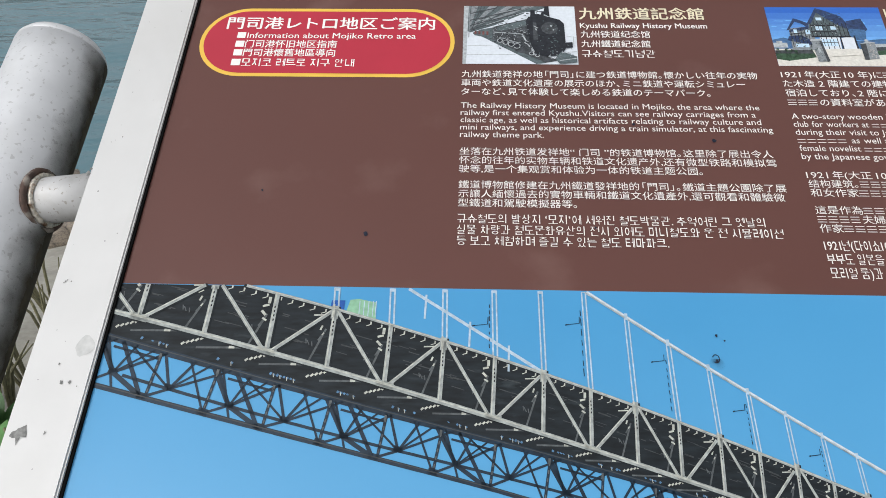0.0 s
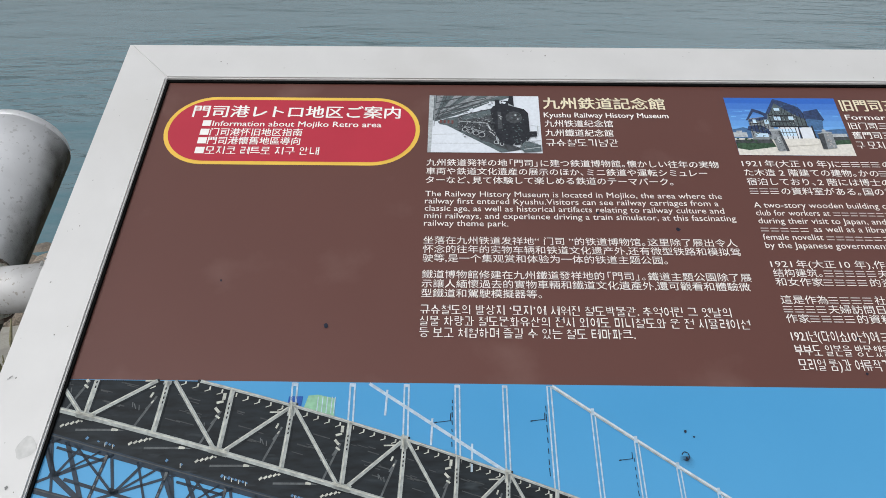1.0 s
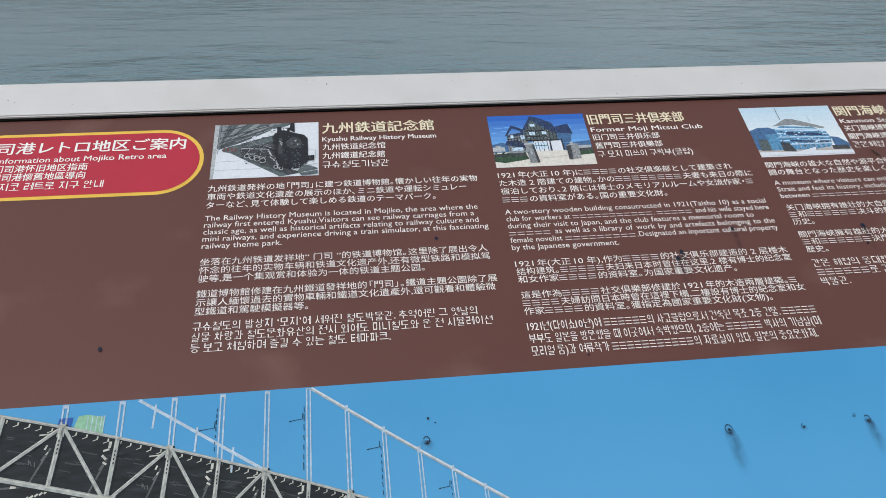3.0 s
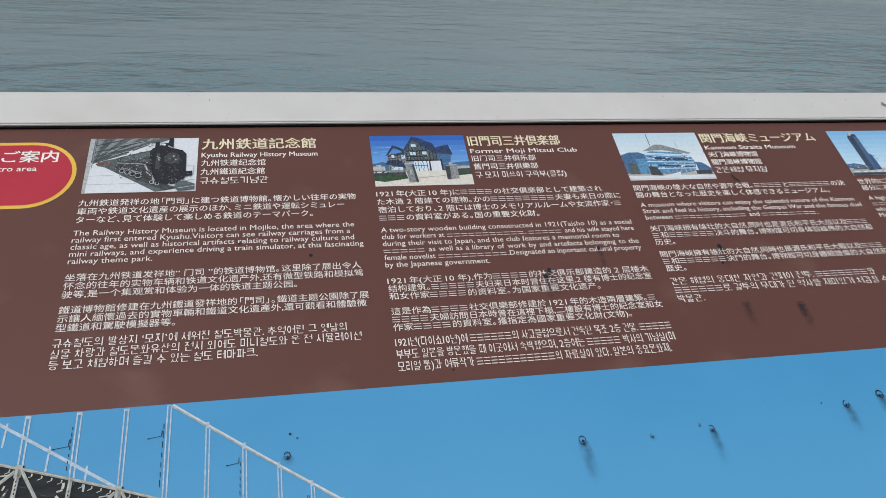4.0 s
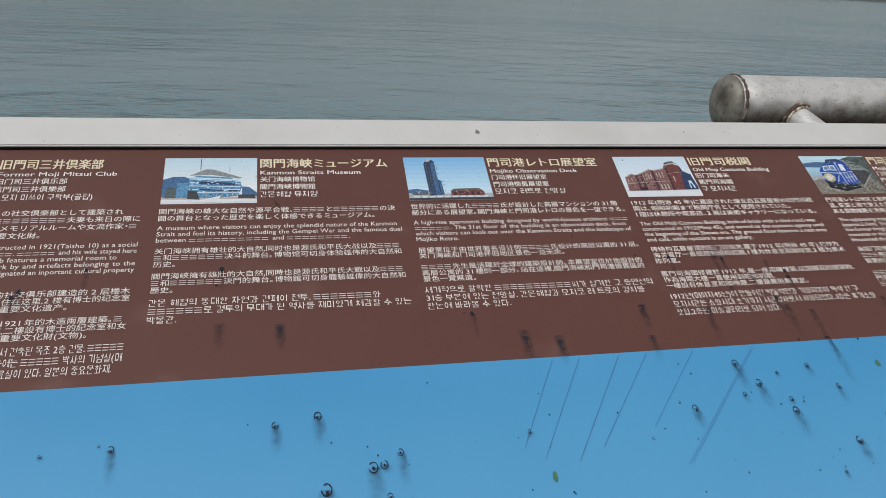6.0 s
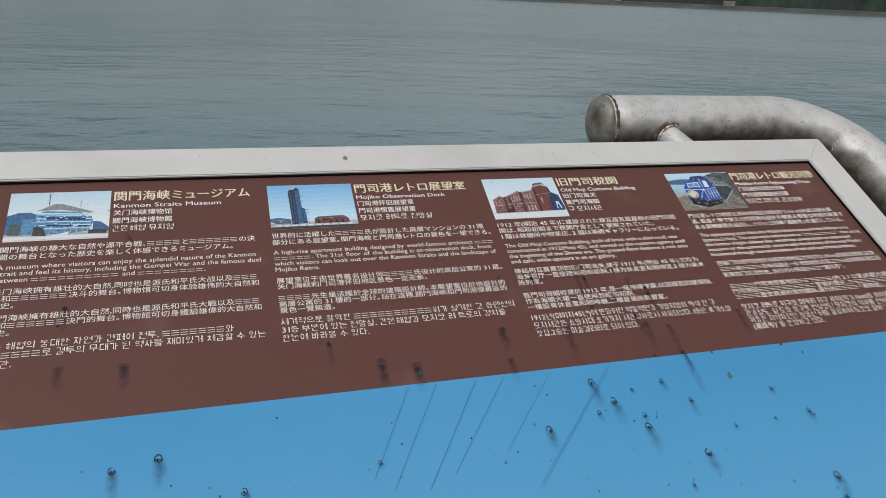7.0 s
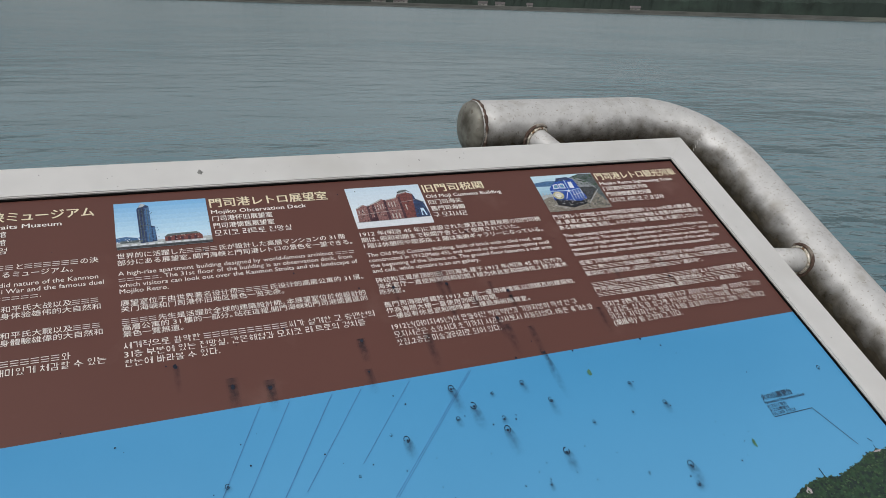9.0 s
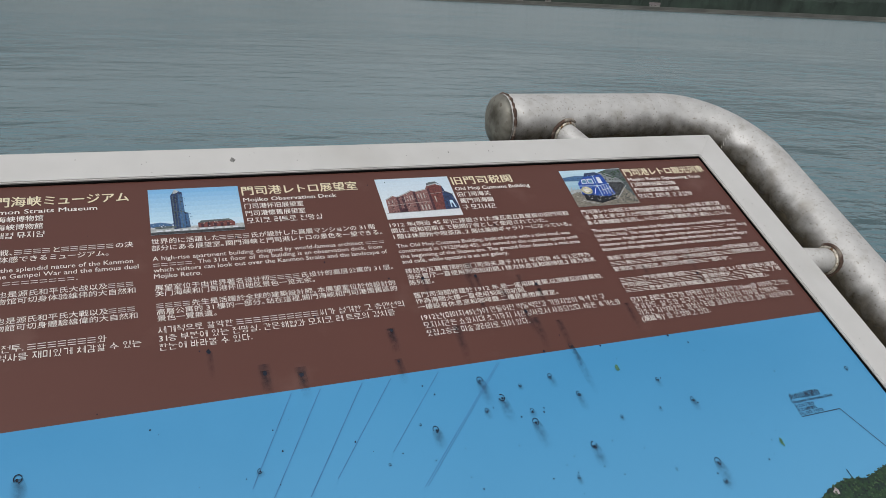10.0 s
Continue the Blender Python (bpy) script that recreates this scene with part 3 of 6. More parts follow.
blocks(1, [
    (["1921 年(大正 10 年)に" + BAR * 4 + "の社交倶楽部として建築され", "た木造 2 階建ての建物。かの" + E8 + "夫妻も来日の際に", "宿泊しており、2 階には博士のメモリアルルームや女流作家・" + BAR, BAR * 3 + "の資料室がある。国の重要文化財。"], -0.0962, 0.0094, 0.0084, 0.2305, 2),
    (["A two-story wooden building consutructed in 1921(Taisho 10) as a social", "club for workers at " + BAR * 11 + ". " + BAR * 5 + " and his wife stayed here", "during their visit to Japan, and the club features a memorial room to", BAR * 5 + " as well as a library of work by and artefacts belonging to the", "female novelist " + BAR * 9 + ".Designated an inportant cultural property", "by the Japanese government."], -0.1378, 0.0075, 0.0077, 0.2341, 0),
    (["1921 年(大正 10 年),作为" + BAR * 4 + "的社交俱乐部建造的 2 层楼木", "结构建筑。" + BAR * 5 + "夫妇来日本时曾住在这里,2 楼有博士的纪念室", "和女作家" + BAR * 4 + "的资料室。为国家重要文化遗产。"], -0.1920, 0.0077, 0.0083, 0.2330, 0),
    (["這是作為" + BAR * 4 + "社交俱樂部修建於 1921 年的木造兩層建築。" + BAR, BAR * 4 + "夫婦訪問日本時曾在這裡下榻,二樓設有博士的紀念室和女", "作家" + BAR * 4 + "的資料室。獲指定為國家重要文化財(文物)。"], -0.2220, 0.0075, 0.0083, 0.2290, 0),
    (["1921년(다이쇼10년)에 " + BAR * 6 + "의 사교클럽으로서 건축된 목조 2층 건물. " + BAR * 5, "부부도 일본을 방문했을 때 이곳에서 숙박했으며, 2층에는 " + BAR * 5 + " 박사의 기념실(메", "모리얼 룸)과 여류작가 " + BAR * 11 + "의 자료실이 있다. 일본의 중요문화재."], -0.2512, 0.0106, 0.0098, 0.2335, 1),
])
blocks(2, [
    (["関門海峡の雄大な自然や源平合戦、" + BAR * 4 + "と" + BAR * 6 + "の決", "闘の舞台となった歴史を楽しく体感できるミュージアム。"], -0.0972, 0.0090, 0.0084, 0.2330, 0),
    (["A museum where visitors can enjoy the splendid nature of the Kanmon", "Strait and feel its history, including the Gempei War and the famous duel", "between " + BAR * 10 + " and " + BAR * 8 + "."], -0.1184, 0.0077, 0.0077, 0.2368, 1),
    (["关门海峡拥有雄壮的大自然,同时也是源氏和平氏大战以及" + BAR * 3, BAR + "和" + BAR * 6 + "决斗的舞台。博物馆可切身体验雄伟的大自然和", "历史。"], -0.1475, 0.0079, 0.0083, 0.2328, 1),
    (["關門海峽擁有雄壯的大自然,同時也是源氏和平氏大戰以及" + BAR * 3, BAR + "和" + BAR * 6 + "決鬥的舞台。博物館可切身體驗雄偉的大自然和", "歷史。"], -0.1772, 0.0079, 0.0083, 0.2333, 1),
    (["간몬 해협의 웅대한 자연과 겐페이 전투. " + BAR * 7 + "와", BAR * 6 + "로 결투의 무대가 된 역사를 재미있게 체감할 수 있는", "박물관."], -0.2075, 0.0092, 0.0090, 0.2350, 1),
])
blocks(3, [
    (["世界的に活躍した" + BAR * 4 + "氏が設計した高層マンションの 31 階", "部分にある展望室。関門海峡と門司港レトロの景色を一望できる。"], -0.0960, 0.0089, 0.0084, 0.2385, 1),
    (["A high-rise apartment building designed by world-famous architect " + BAR * 3, BAR * 5 + ". The 31st floor of the building is an observation deck, from", "which visitors can look out over the Kanmon Straits and the landscape of", "Mojiko Retro."], -0.1182, 0.0075, 0.0077, 0.2372, 2),
    (["展望室位于由世界著名设计师" + BAR * 4 + "氏设计的高层公寓的 31 层。", "关门海峡和门司港怀旧地区景色一览无余。"], -0.1554, 0.0072, 0.0083, 0.2378, 0),
    ([BAR * 4 + "先生是活躍於全球的建築設計師。本展望室位於他設計的", "高層公寓的 31 樓的一部分。站在這裡,關門海峽和門司港懷舊區的", "景色一覽無遺。"], -0.1768, 0.0074, 0.0083, 0.2348, 1),
    (["세계적으로 활약한 " + BAR * 10 + "씨가 설계한 고 층맨션의", "31층 부분에 있는 전망실. 간몬해협과 모지코 레 트로의 경치를", "한눈에 바라볼 수 있다."], -0.2052, 0.0094, 0.0090, 0.2365, 0),
])
blocks(4, [
    (["1912 年(明治 45 年)に建設された煉瓦造瓦葺屋根の旧門司税", "関は、昭和初期まで税関庁舎として使用されていた。", "1 階は休憩所や喫茶店、2 階は美術ギャラリーになっている。"], -0.0960, 0.0088, 0.0084, 0.2308, 0),
    (["The Old Moji Customs Building, built of brick with a tiled roof, was", "constructed in 1912(Meiji 45), and served as the customs agency until", "the beginning of the Showa era. The ground floor features a rest area", "and café, while upstairs is an art gallery."], -0.1270, 0.0076, 0.0077, 0.2252, 2),
    (["砖结构瓦葺屋顶的旧门司海关,建于 1912 年(明治 45 年),它作为", "海关官厅一直使用到昭和初期,1 楼为休息室和咖啡馆,2 楼为美术", "陈列室。"], -0.1635, 0.0080, 0.0083, 0.2327, 1),
    (["舊門司海關修建於 1912 年,是一座用磚建築,以頂鋪瓦的建築物,", "作為海關大樓一直使用到昭和初期,", "一樓設有休息室和咖啡廳,二樓是美術展覽室。"], -0.1965, 0.0077, 0.0083, 0.2300, 0),
    (["1912년(메이지45년)에 만들어진 벽돌벽면과 기와지붕이 특색 인 구", "모지세관은 쇼와시대 초기까지 세관청사로서 사용되었다. 1층은 휴게소와", "찻집,2층은 미술갤러리로 되어 있다."], -0.2255, 0.0097, 0.0090, 0.2350, 1),
])
blocks(5, [
    (["門司港レトロ地区と和布刈地区の間(約 2.1 k m)を結ぶ観光鉄", "道。鉄道と港で栄えた門司港の歴史を物語る貴重な地域の資源で", "ある貨物線路を活用し、トロッコ列車「潮風号」を運行している。"], -0.0965, 0.0091, 0.0084, 0.2275, 1),
    (["The sightseeing train links the Mojiko Retro area and the Mekari area", "(approx.2.1km). The tram-style train known as “" + BAR * 7 + "” runs along", "the former freight railway line, which has always been an important", "resource or the community, since it tells the history of the way Mojiko", "blossomed through the combination of rail and sea transportation."], -0.1278, 0.0076, 0.0077, 0.2205, 0),
    (["连接门司港怀旧地区与和布刈地区之间(约2.1Km)的观光铁路,这铁", BAR * 3 + "用" + BAR * 4 + "货车线路这一珍贵的地区资源," + BAR * 3 + "因铁路和港口而", "繁荣的门司港历史。运行的小铁路" + BAR * 3 + "“潮风号”。"], -0.1722, 0.0086, 0.0083, 0.2300, 0),
    ([BAR * 4 + "門司港懷舊地區" + BAR * 6 + "(約 2.1 公里)的觀光鐵路,", "門司港因" + BAR * 10 + "繁榮的歷史。" + BAR * 7 + "了地", BAR * 4 + "歷史資源的貨物鐵路,運行的" + BAR * 4 + "「潮風號」。"], -0.2058, 0.0076, 0.0083, 0.2360, 0),
    (["모지코 레트로 지구와 메카리 지구 사이(약 2.1km)를 이어주고 있는", "관광철도. 철 도와 항구로 번성했던 모지코의 역사를 전해주는", "귀중한 지역자원인 화물선 터를 활용하여 도롯코 열차 ‘시오카제고", "(潮風号)’ 를 운행하고 있다."], -0.2355, 0.0088, 0.0090, 0.2330, 0),
])

# ---- bridge in the large picture ----
GIRDER = ink("printed_grey_steel", (0.29, 0.315, 0.30), 0.35, 240)
GIRDER_DARK = ink("printed_blue_shadow_steel", (0.005, 0.019, 0.036), 0.4, 200)
UNDERSIDE = material("printed_deck_shadow", (0.010, 0.014, 0.017), 0.5, spec=0.22, grain=0.5, grain_scale=160, stain=(0.032, 0.042, 0.047), stain_scale=90,
                     stain_low=0.62, stain_high=0.74, stretch=(0.45, 1.6, 1))
PALE = ink("printed_pale_steel", (0.38, 0.48, 0.56), 0.2, 300)
GLINT = ink("printed_warm_glint", (0.42, 0.43, 0.38), 0.3, 300)
GREENBOX = ink("printed_green", (0.22, 0.42, 0.27), 0.15, 300)
BLUEBOX = ink("printed_blue", (0.01, 0.08, 0.32), 0.15, 300)


def node_x(i):
    return 0.0655 + 0.043 * (1 - 0.934 ** i) / 0.066


def top_y(x):
    return -0.2672 - 0.1998 * x - 0.2437 * x * x


def low_y(x):
    return -0.3071 - 0.2312 * x - 0.116 * x * x


def far_top_y(x):
    return -0.3249 - 0.2606 * x + 0.053 * x * x - 0.25 * max(0, x - 0.26) ** 2


def far_mid_y(x):
    return -0.3469 - 0.2708 * x + 0.14 * x * x - 0.35 * max(0, x - 0.22) ** 2


def far_low_y(x):
    return -0.3582 - 0.2287 * x + 0.0161 * x * x - 0.35 * max(0, x - 0.22) ** 2


def cable_y(x):
    return -0.0331 - 0.8815 * x + 0.2474 * x * x


def clip_band(p, q):
    """The stretch from p to q that lies under the brown band and on the panel, or None."""
    (x0, y0), (x1, y1) = p, q
    top = BAND - 0.0004
    if y0 > top and y1 > top:
        return None
    if y0 > top:
        k = (top - y1) / (y0 - y1)
        x0, y0 = x1 + (x0 - x1) * k, top
    if y1 > top:
        k = (top - y0) / (y1 - y0)
        x1, y1 = x0 + (x1 - x0) * k, top
    if x0 < 0.0015 and x1 < 0.0015:
        return None
    if x0 < 0.0015:
        y0 += (y1 - y0) * (0.0015 - x0) / (x1 - x0)
        x0 = 0.0015
    return (x0, y0), (x1, y1)


def bars(name, runs, height, mat, parent, label=""):
    """Flat bars (from, to, width) as one printed mesh."""
    bm = bmesh.new()
    for p, q, w in runs:
        c = clip_band(p, q)
        if not c:
            continue
        a, b = Vector(c[0]), Vector(c[1])
        d = b - a
        if d.length < 1e-5:
            continue
        n = Vector((-d.y, d.x)).normalized() * w / 2
        bm.faces.new([bm.verts.new((v.x, v.y, height)) for v in (a - n, b - n, b + n, a + n)])
    return tagged(part(name, bm, mat, parent, label), kind="stuff" if len(runs) > 1 else "")


def curve_runs(f, x0, x1, w0, w1, n=24):
    xs = [x0 + (x1 - x0) * k / n for k in range(n + 1)]
    return [((a, f(a)), (b, f(b)), w0 + (w1 - w0) * k / n) for k, (a, b) in enumerate(zip(xs, xs[1:]))]


XN = 0.56
OFF = ink("printed_off_white", (0.62, 0.64, 0.60), 0.15, 300)
UNDER_LIGHT = ink("printed_deck_grey", (0.075, 0.085, 0.088), 0.35, 300)
FAINT = ink("printed_faint_grey", (0.040, 0.045, 0.047), 0.3, 300)
GAP_BLUE = ink("printed_gap_blue", (0.07, 0.17, 0.30), 0.4, 300)
xs = [0.088 + (XN - 0.088) * k / 24 for k in range(25)]
under = [(0.0015, BAND - 0.0003)] + [(x, top_y(x)) for x in xs]
under += [(XN - (XN - 0.0015) * k / 24, far_top_y(XN - (XN - 0.0015) * k / 24) - 0.001) for k in range(25)]
sheet("deck_underside", under, 0.0005, UNDERSIDE, picture, "dark printed underside of the bridge deck")

# far lattice: three chords, and one pattern of braces in each pair of bays (share along, chord, share along, chord, width)
CHORDS = {"T": far_top_y, "I": lambda x: far_top_y(x) - 0.0052, "M": far_mid_y, "L": far_low_y}
BRACES = ((-0.15, "T", 0.0, "M", 1.0), (0.0, "M", 0.28, "L", 1.5), (0.02, "T", 0.27, "L", 1.3), (0.0, "M", 0.15, "T", 0.8), (0.0, "M", 0.42, "T", 0.9),
          (-0.05, "I", 0.36, "I", 0.8), (0.40, "T", 0.49, "M", 0.9), (0.37, "T", 0.31, "L", 1.0), (0.49, "M", 0.67, "T", 0.9), (0.49, "M", 0.80, "T", 0.7),
          (0.49, "M", 0.97, "T", 0.8), (0.08, "T", 0.49, "M", 0.7), (0.0, "M", 0.31, "T", 0.6), (0.62, "T", 0.80, "L", 0.7), (0.90, "T", 1.02, "L", 0.7), (0.87, "T", 0.80, "L", 1.0), (0.82, "T", 1.0, "M", 1.4), (0.28, "L", 0.49, "M", 0.9), (0.80, "L", 0.99, "M", 0.8))
rng = random.Random(5)
far = curve_runs(far_low_y, 0.0, XN, 0.0036, 0.0016) + curve_runs(far_top_y, 0.0, XN, 0.0046, 0.0022) + curve_runs(far_mid_y, 0.018, XN, 0.0021, 0.0012)
sheen, gussets = [], []
x0, span = 0.0115 - 0.084, 0.084
while x0 < XN:
    w = 0.0021 * (span / 0.0785)
    for a, ca, b, cb, k in BRACES:
        xa, xb = x0 + a * span, x0 + b * span
        far.append(((xa, CHORDS[ca](xa)), (xb, CHORDS[cb](xb)), w * k))
        if k == 1.0 and abs(a - b) < 0.08:
            for q in range(5):
                t0 = 0.12 + 0.17 * q
                sheen.append(((xa + (xb - xa) * t0, CHORDS[ca](xa) + (CHORDS[cb](xb) - CHORDS[ca](xa)) * t0), (xa + (xb - xa) * (t0 + 0.08), CHORDS[ca](xa) + (CHORDS[cb](xb) - CHORDS[ca](xa)) * (t0 + 0.08)), w * 0.45))
            sheen.append(((xa - 0.0006, CHORDS[ca](xa) - 0.001), (xa - 0.0009, CHORDS[ca](xa) - 0.0045), w * 0.8))
    for a, c in ((0.0, "M"), (0.28, "L"), (0.49, "M"), (0.80, "L")):
        xa = x0 + a * span
        gussets.append(((xa - 1.5 * w, CHORDS[c](xa) + 0.9 * w), (xa + 1.5 * w, CHORDS[c](xa) + 0.2 * w), w * 1.9))
    x0, span = x0 + span, span * 0.935
bars("far_truss", far + gussets, 0.0006, GIRDER_DARK, picture, "blue-shadowed printed lattice truss")
bars("lattice_sheen", sheen, 0.00064, UNDER_LIGHT, picture)
bars("chord_sheen", curve_runs(lambda x: far_low_y(x) + 0.0007, 0.0, XN, 0.0007, 0.0004) + curve_runs(lambda x: far_top_y(x) + 0.0010, 0.0, XN, 0.0007, 0.0004), 0.00064, FAINT, picture)

near = curve_runs(low_y, 0.0, XN, 0.0036, 0.0022) + curve_runs(top_y, 0.070, XN, 0.0021, 0.0015)
inner, glints, hangers, masts, faint, cable_clamps, gaps, beams, rivets = [], [], [], [], [], [], [], [], []
for i in range(-2, 15):
    x, s = node_x(i), 0.955 ** max(i, 0)
    step = node_x(i + 1) - x
    ty, ly = top_y(x), low_y(x)
    near.append(((x - 0.0005, ly), (x + 0.0012, ty), 0.0034 * s))
    if i % 2:
        for other in (i - 1, i + 1):
            ox = node_x(other)
            near.append(((x + (0.002 if other > i else -0.002), ly), (ox - (0.001 if other > i else -0.003), top_y(ox) - 0.002), 0.0027 * s))
        near.append(((x - 0.006 * s, low_y(x - 0.006 * s) + 0.0004), (x + 0.006 * s, low_y(x + 0.006 * s) + 0.0004), 0.0050 * s))
    else:
        near.append(((x + 0.0010, ty + 0.002), (x + 0.0008, ty - 0.008 * s), 0.0052 * s))
    # bolts and slots on the upright, junction plates and elbows beside its head
    for k in range(4):
        rivets.append(((x + 0.0008, ty - (0.010 + 0.0032 * k) * s), (x + 0.0007, ty - (0.0116 + 0.0032 * k) * s), 0.0009 * s))
    hx, hy = x - 0.0035 * s, ty - 0.006 * s
    if i % 2:
        glints += [((hx, hy + 0.003 * s), (hx - 0.0002, hy - 0.002 * s), 0.0022 * s), ((hx, hy - 0.003 * s), (hx - 0.0045 * s, hy - 0.0042 * s), 0.0017 * s),
                   ((hx - 0.0048 * s, hy - 0.0075 * s), (hx - 0.0015 * s, hy - 0.0110 * s), 0.0019 * s), ((hx - 0.0035 * s, hy - 0.0130 * s), (hx - 0.0005 * s, hy - 0.0150 * s), 0.0014 * s)]
    else:
        glints += [((hx - 0.0105 * s, hy + 0.0005), (hx - 0.0018 * s, hy + 0.0008), 0.0011 * s), ((hx - 0.003 * s, hy - 0.003 * s), (hx - 0.0065 * s, hy - 0.0048 * s), 0.0011 * s),
                   ((hx - 0.0032 * s, hy - 0.0075 * s), (hx - 0.0045 * s, hy - 0.0110 * s), 0.0014 * s), ((hx - 0.0018 * s, hy - 0.0130 * s), (hx - 0.0030 * s, hy - 0.0150 * s), 0.0010 * s)]
    inner.append(((x - 0.0150 * s, ly + 0.002 * s), (x - 0.0040 * s, ty - 0.0160 * s), 0.0015 * s))
    # pale half of the rear brace, dark lamps hanging under the deck
    inner.append(((x - 0.0090 * s, ty - 0.0250 * s), (x - 0.0045 * s, ty - 0.0175 * s), 0.0011 * s))
    for q in range(3):
        cx, cy = x + step * (0.60 + 0.05 * q), ly + (0.010 - 0.001 * q) * s
        inner.append(((cx - 0.0012 * s * (q == 1), cy), (cx + 0.0006 * s, cy - 0.0035 * s), 0.0007 * s))
    # long thin scaffold lines in the shade
    for k in range(9):
        a, depth = rng.uniform(0.05, 0.55), rng.choice((0.30, 0.34, 0.52, 0.56, 0.70)) + rng.uniform(-0.02, 0.02)
        fa, fb = x + step * a, x + step * (a + rng.uniform(0.10, 0.32))
        faint.append(((fa, top_y(fa) + (low_y(fa) - top_y(fa)) * depth), (fb, top_y(fb) + (low_y(fb) - top_y(fb)) * depth), rng.uniform(0.0004, 0.0008) * s))
    # brackets under the deck's edge
    for k in range(5):
        tx = x + step * (k + 0.55) / 5.2
        if tx > 0.075:
            glints += [((tx, top_y(tx) - 0.0010), (tx - 0.0003, top_y(tx) - 0.0044 * s), 0.0011 * s), ((tx - 0.0034 * s, top_y(tx) - 0.0052 * s), (tx, top_y(tx) - 0.0040 * s), 0.0006 * s)]
    # gangway under the lower chord: slanting rungs, a pale beam, small lit windows
    for k in range(5):
        gx = x - (0.0140 - 0.0030 * k) * s
        glints.append(((gx, low_y(gx) - (0.0105 - 0.0016 * k) * s), (gx + 0.0019 * s, low_y(gx) - (0.0088 - 0.0016 * k) * s), 0.0015 * s))
    bx = x + step * 0.05
    beams.append(((bx - 0.006, low_y(bx) - 0.0085 * s), (bx + step * 0.62, low_y(bx + step * 0.62) - 0.0012), 0.0014 * s))
    glints.append(((bx + step * 0.36, low_y(bx + step * 0.36) - 0.0040 * s), (bx + step * 0.45, low_y(bx + step * 0.45) - 0.0030 * s), 0.0018 * s))
    for k in range(9):
        gx = x + step * (0.10 + 0.055 * k)
        gy = low_y(gx) + (far_top_y(gx) - low_y(gx)) * 0.74
        if far_top_y(gx) < low_y(gx) - 0.006 and rng.random() < 0.55:
            gaps.append(((gx, gy + 0.0008), (gx + 0.0014 * s, gy), rng.uniform(0.0006, 0.0020) * s))
            if k % 2 and rng.random() < 0.6:
                glints.append(((gx, gy + 0.0010), (gx + 0.0005, gy - 0.0016 * s), 0.0005 * s))
    if i >= 2:
        up = cable_y(x) if x > 0.3105 else BAND
        for d in (-0.0017 * s, 0.0017 * s):
            hangers.append(((x + d + 0.0014, ty), (x + d + 0.0006, up), 0.0013 * s))
        cable_clamps.append(((x + 0.0004, up - 0.0032 * s), (x + 0.0004, up + 0.0034 * s), 0.0030 * s))
        if i % 2 and x > 0.24:
            mx, reach = x - 0.0030 * s, up - ty
            for k in range(7):
                a, b = 0.12 + 0.10 * k, 0.12 + 0.10 * k + rng.uniform(0.03, 0.08)
                masts.append(((mx, ty + reach * a), (mx - 0.0002, ty + reach * b), 0.0007 * s))
            tip = up - 0.020 + (0.012 if x > 0.33 else 0.0)
            masts += [((mx - 0.0010, tip), (mx - 0.0012, tip - 0.0065 * s), 0.0007 * s), ((mx - 0.0012, tip - 0.0062 * s), (mx - 0.0130 * s, tip - 0.0078 * s), 0.0004), ((mx - 0.0142 * s, tip - 0.0082 * s), (mx - 0.0122 * s, tip - 0.0076 * s), 0.0008)]
bars("deck_streaking", faint, 0.0006, FAINT, picture)
bars("inner_bracing", inner, 0.00068, UNDER_LIGHT, picture)
bars("gangway_beam", beams, 0.00069, UNDER_LIGHT, picture)
bars("inner_glint", glints, 0.00072, GLINT, picture)
bars("sky_gap", gaps, 0.00065, GAP_BLUE, picture)
bars("truss_shade", [((a[0] + 0.0006, a[1] - 0.0006), (b[0] + 0.0006, b[1] - 0.0006), w * 1.25) for a, b, w in near], 0.0008, UNDERSIDE, picture)
bars("near_truss", near, 0.0009, GIRDER, picture, "printed pale grey steel truss of the bridge")
bars("truss_edge_light", [((a[0] - w * 0.22, a[1] + w * 0.22), (b[0] - w * 0.22, b[1] + w * 0.22), w * 0.28) for a, b, w in near if a[0] != b[0]], 0.00094, GLINT, picture)
bars("truss_bolts", rivets, 0.00096, UNDERSIDE, picture)
bars("hanger_cable", hangers, 0.0006, PALE, picture)
bars("main_cable", curve_runs(cable_y, 0.311, 0.60, 0.0026, 0.0019, 30), 0.0007, PALE, picture)
bars("cable_light", curve_runs(lambda x: cable_y(x) + 0.0006, 0.311, 0.60, 0.0005, 0.0004, 30), 0.0008, OFF, picture)
bars("cable_shade", curve_runs(lambda x: cable_y(x) - 0.0010, 0.312, 0.60, 0.0008, 0.0006, 30), 0.0008, GIRDER, picture)
bars("cable_clamp", cable_clamps, 0.00085, PALE, picture)
far_cable = [((0.1955, BAND + 0.001), (0.2861, -0.3440), 0.0021)]
for x in (0.2095, 0.2390, 0.2640):
    far_cable.append(((x, -0.1600 - 0.6430 * x + 0.004), (x - 0.0004, -0.1600 - 0.6430 * x - 0.0135), 0.0013))
bars("main_cable", far_cable, 0.00058, PALE, picture, "pale printed cable of the bridge's far side")
bars("lamp_masts", masts, 0.0007, GIRDER_DARK, picture)
sheet("container", [(0.1566, -0.3056), (0.1590, -0.2955), (0.1650, -0.2948), (0.1764, -0.2972), (0.1770, -0.3090), (0.1660, -0.3075)], 0.0006, GREENBOX, picture, "pale green printed freight container")
bars("container_ribs", [((x, -0.3074), (x, -0.2962), 0.0006) for x in (0.1655, 0.1685, 0.1715, 0.1745, 0.1764)], 0.0007, PALE, picture)
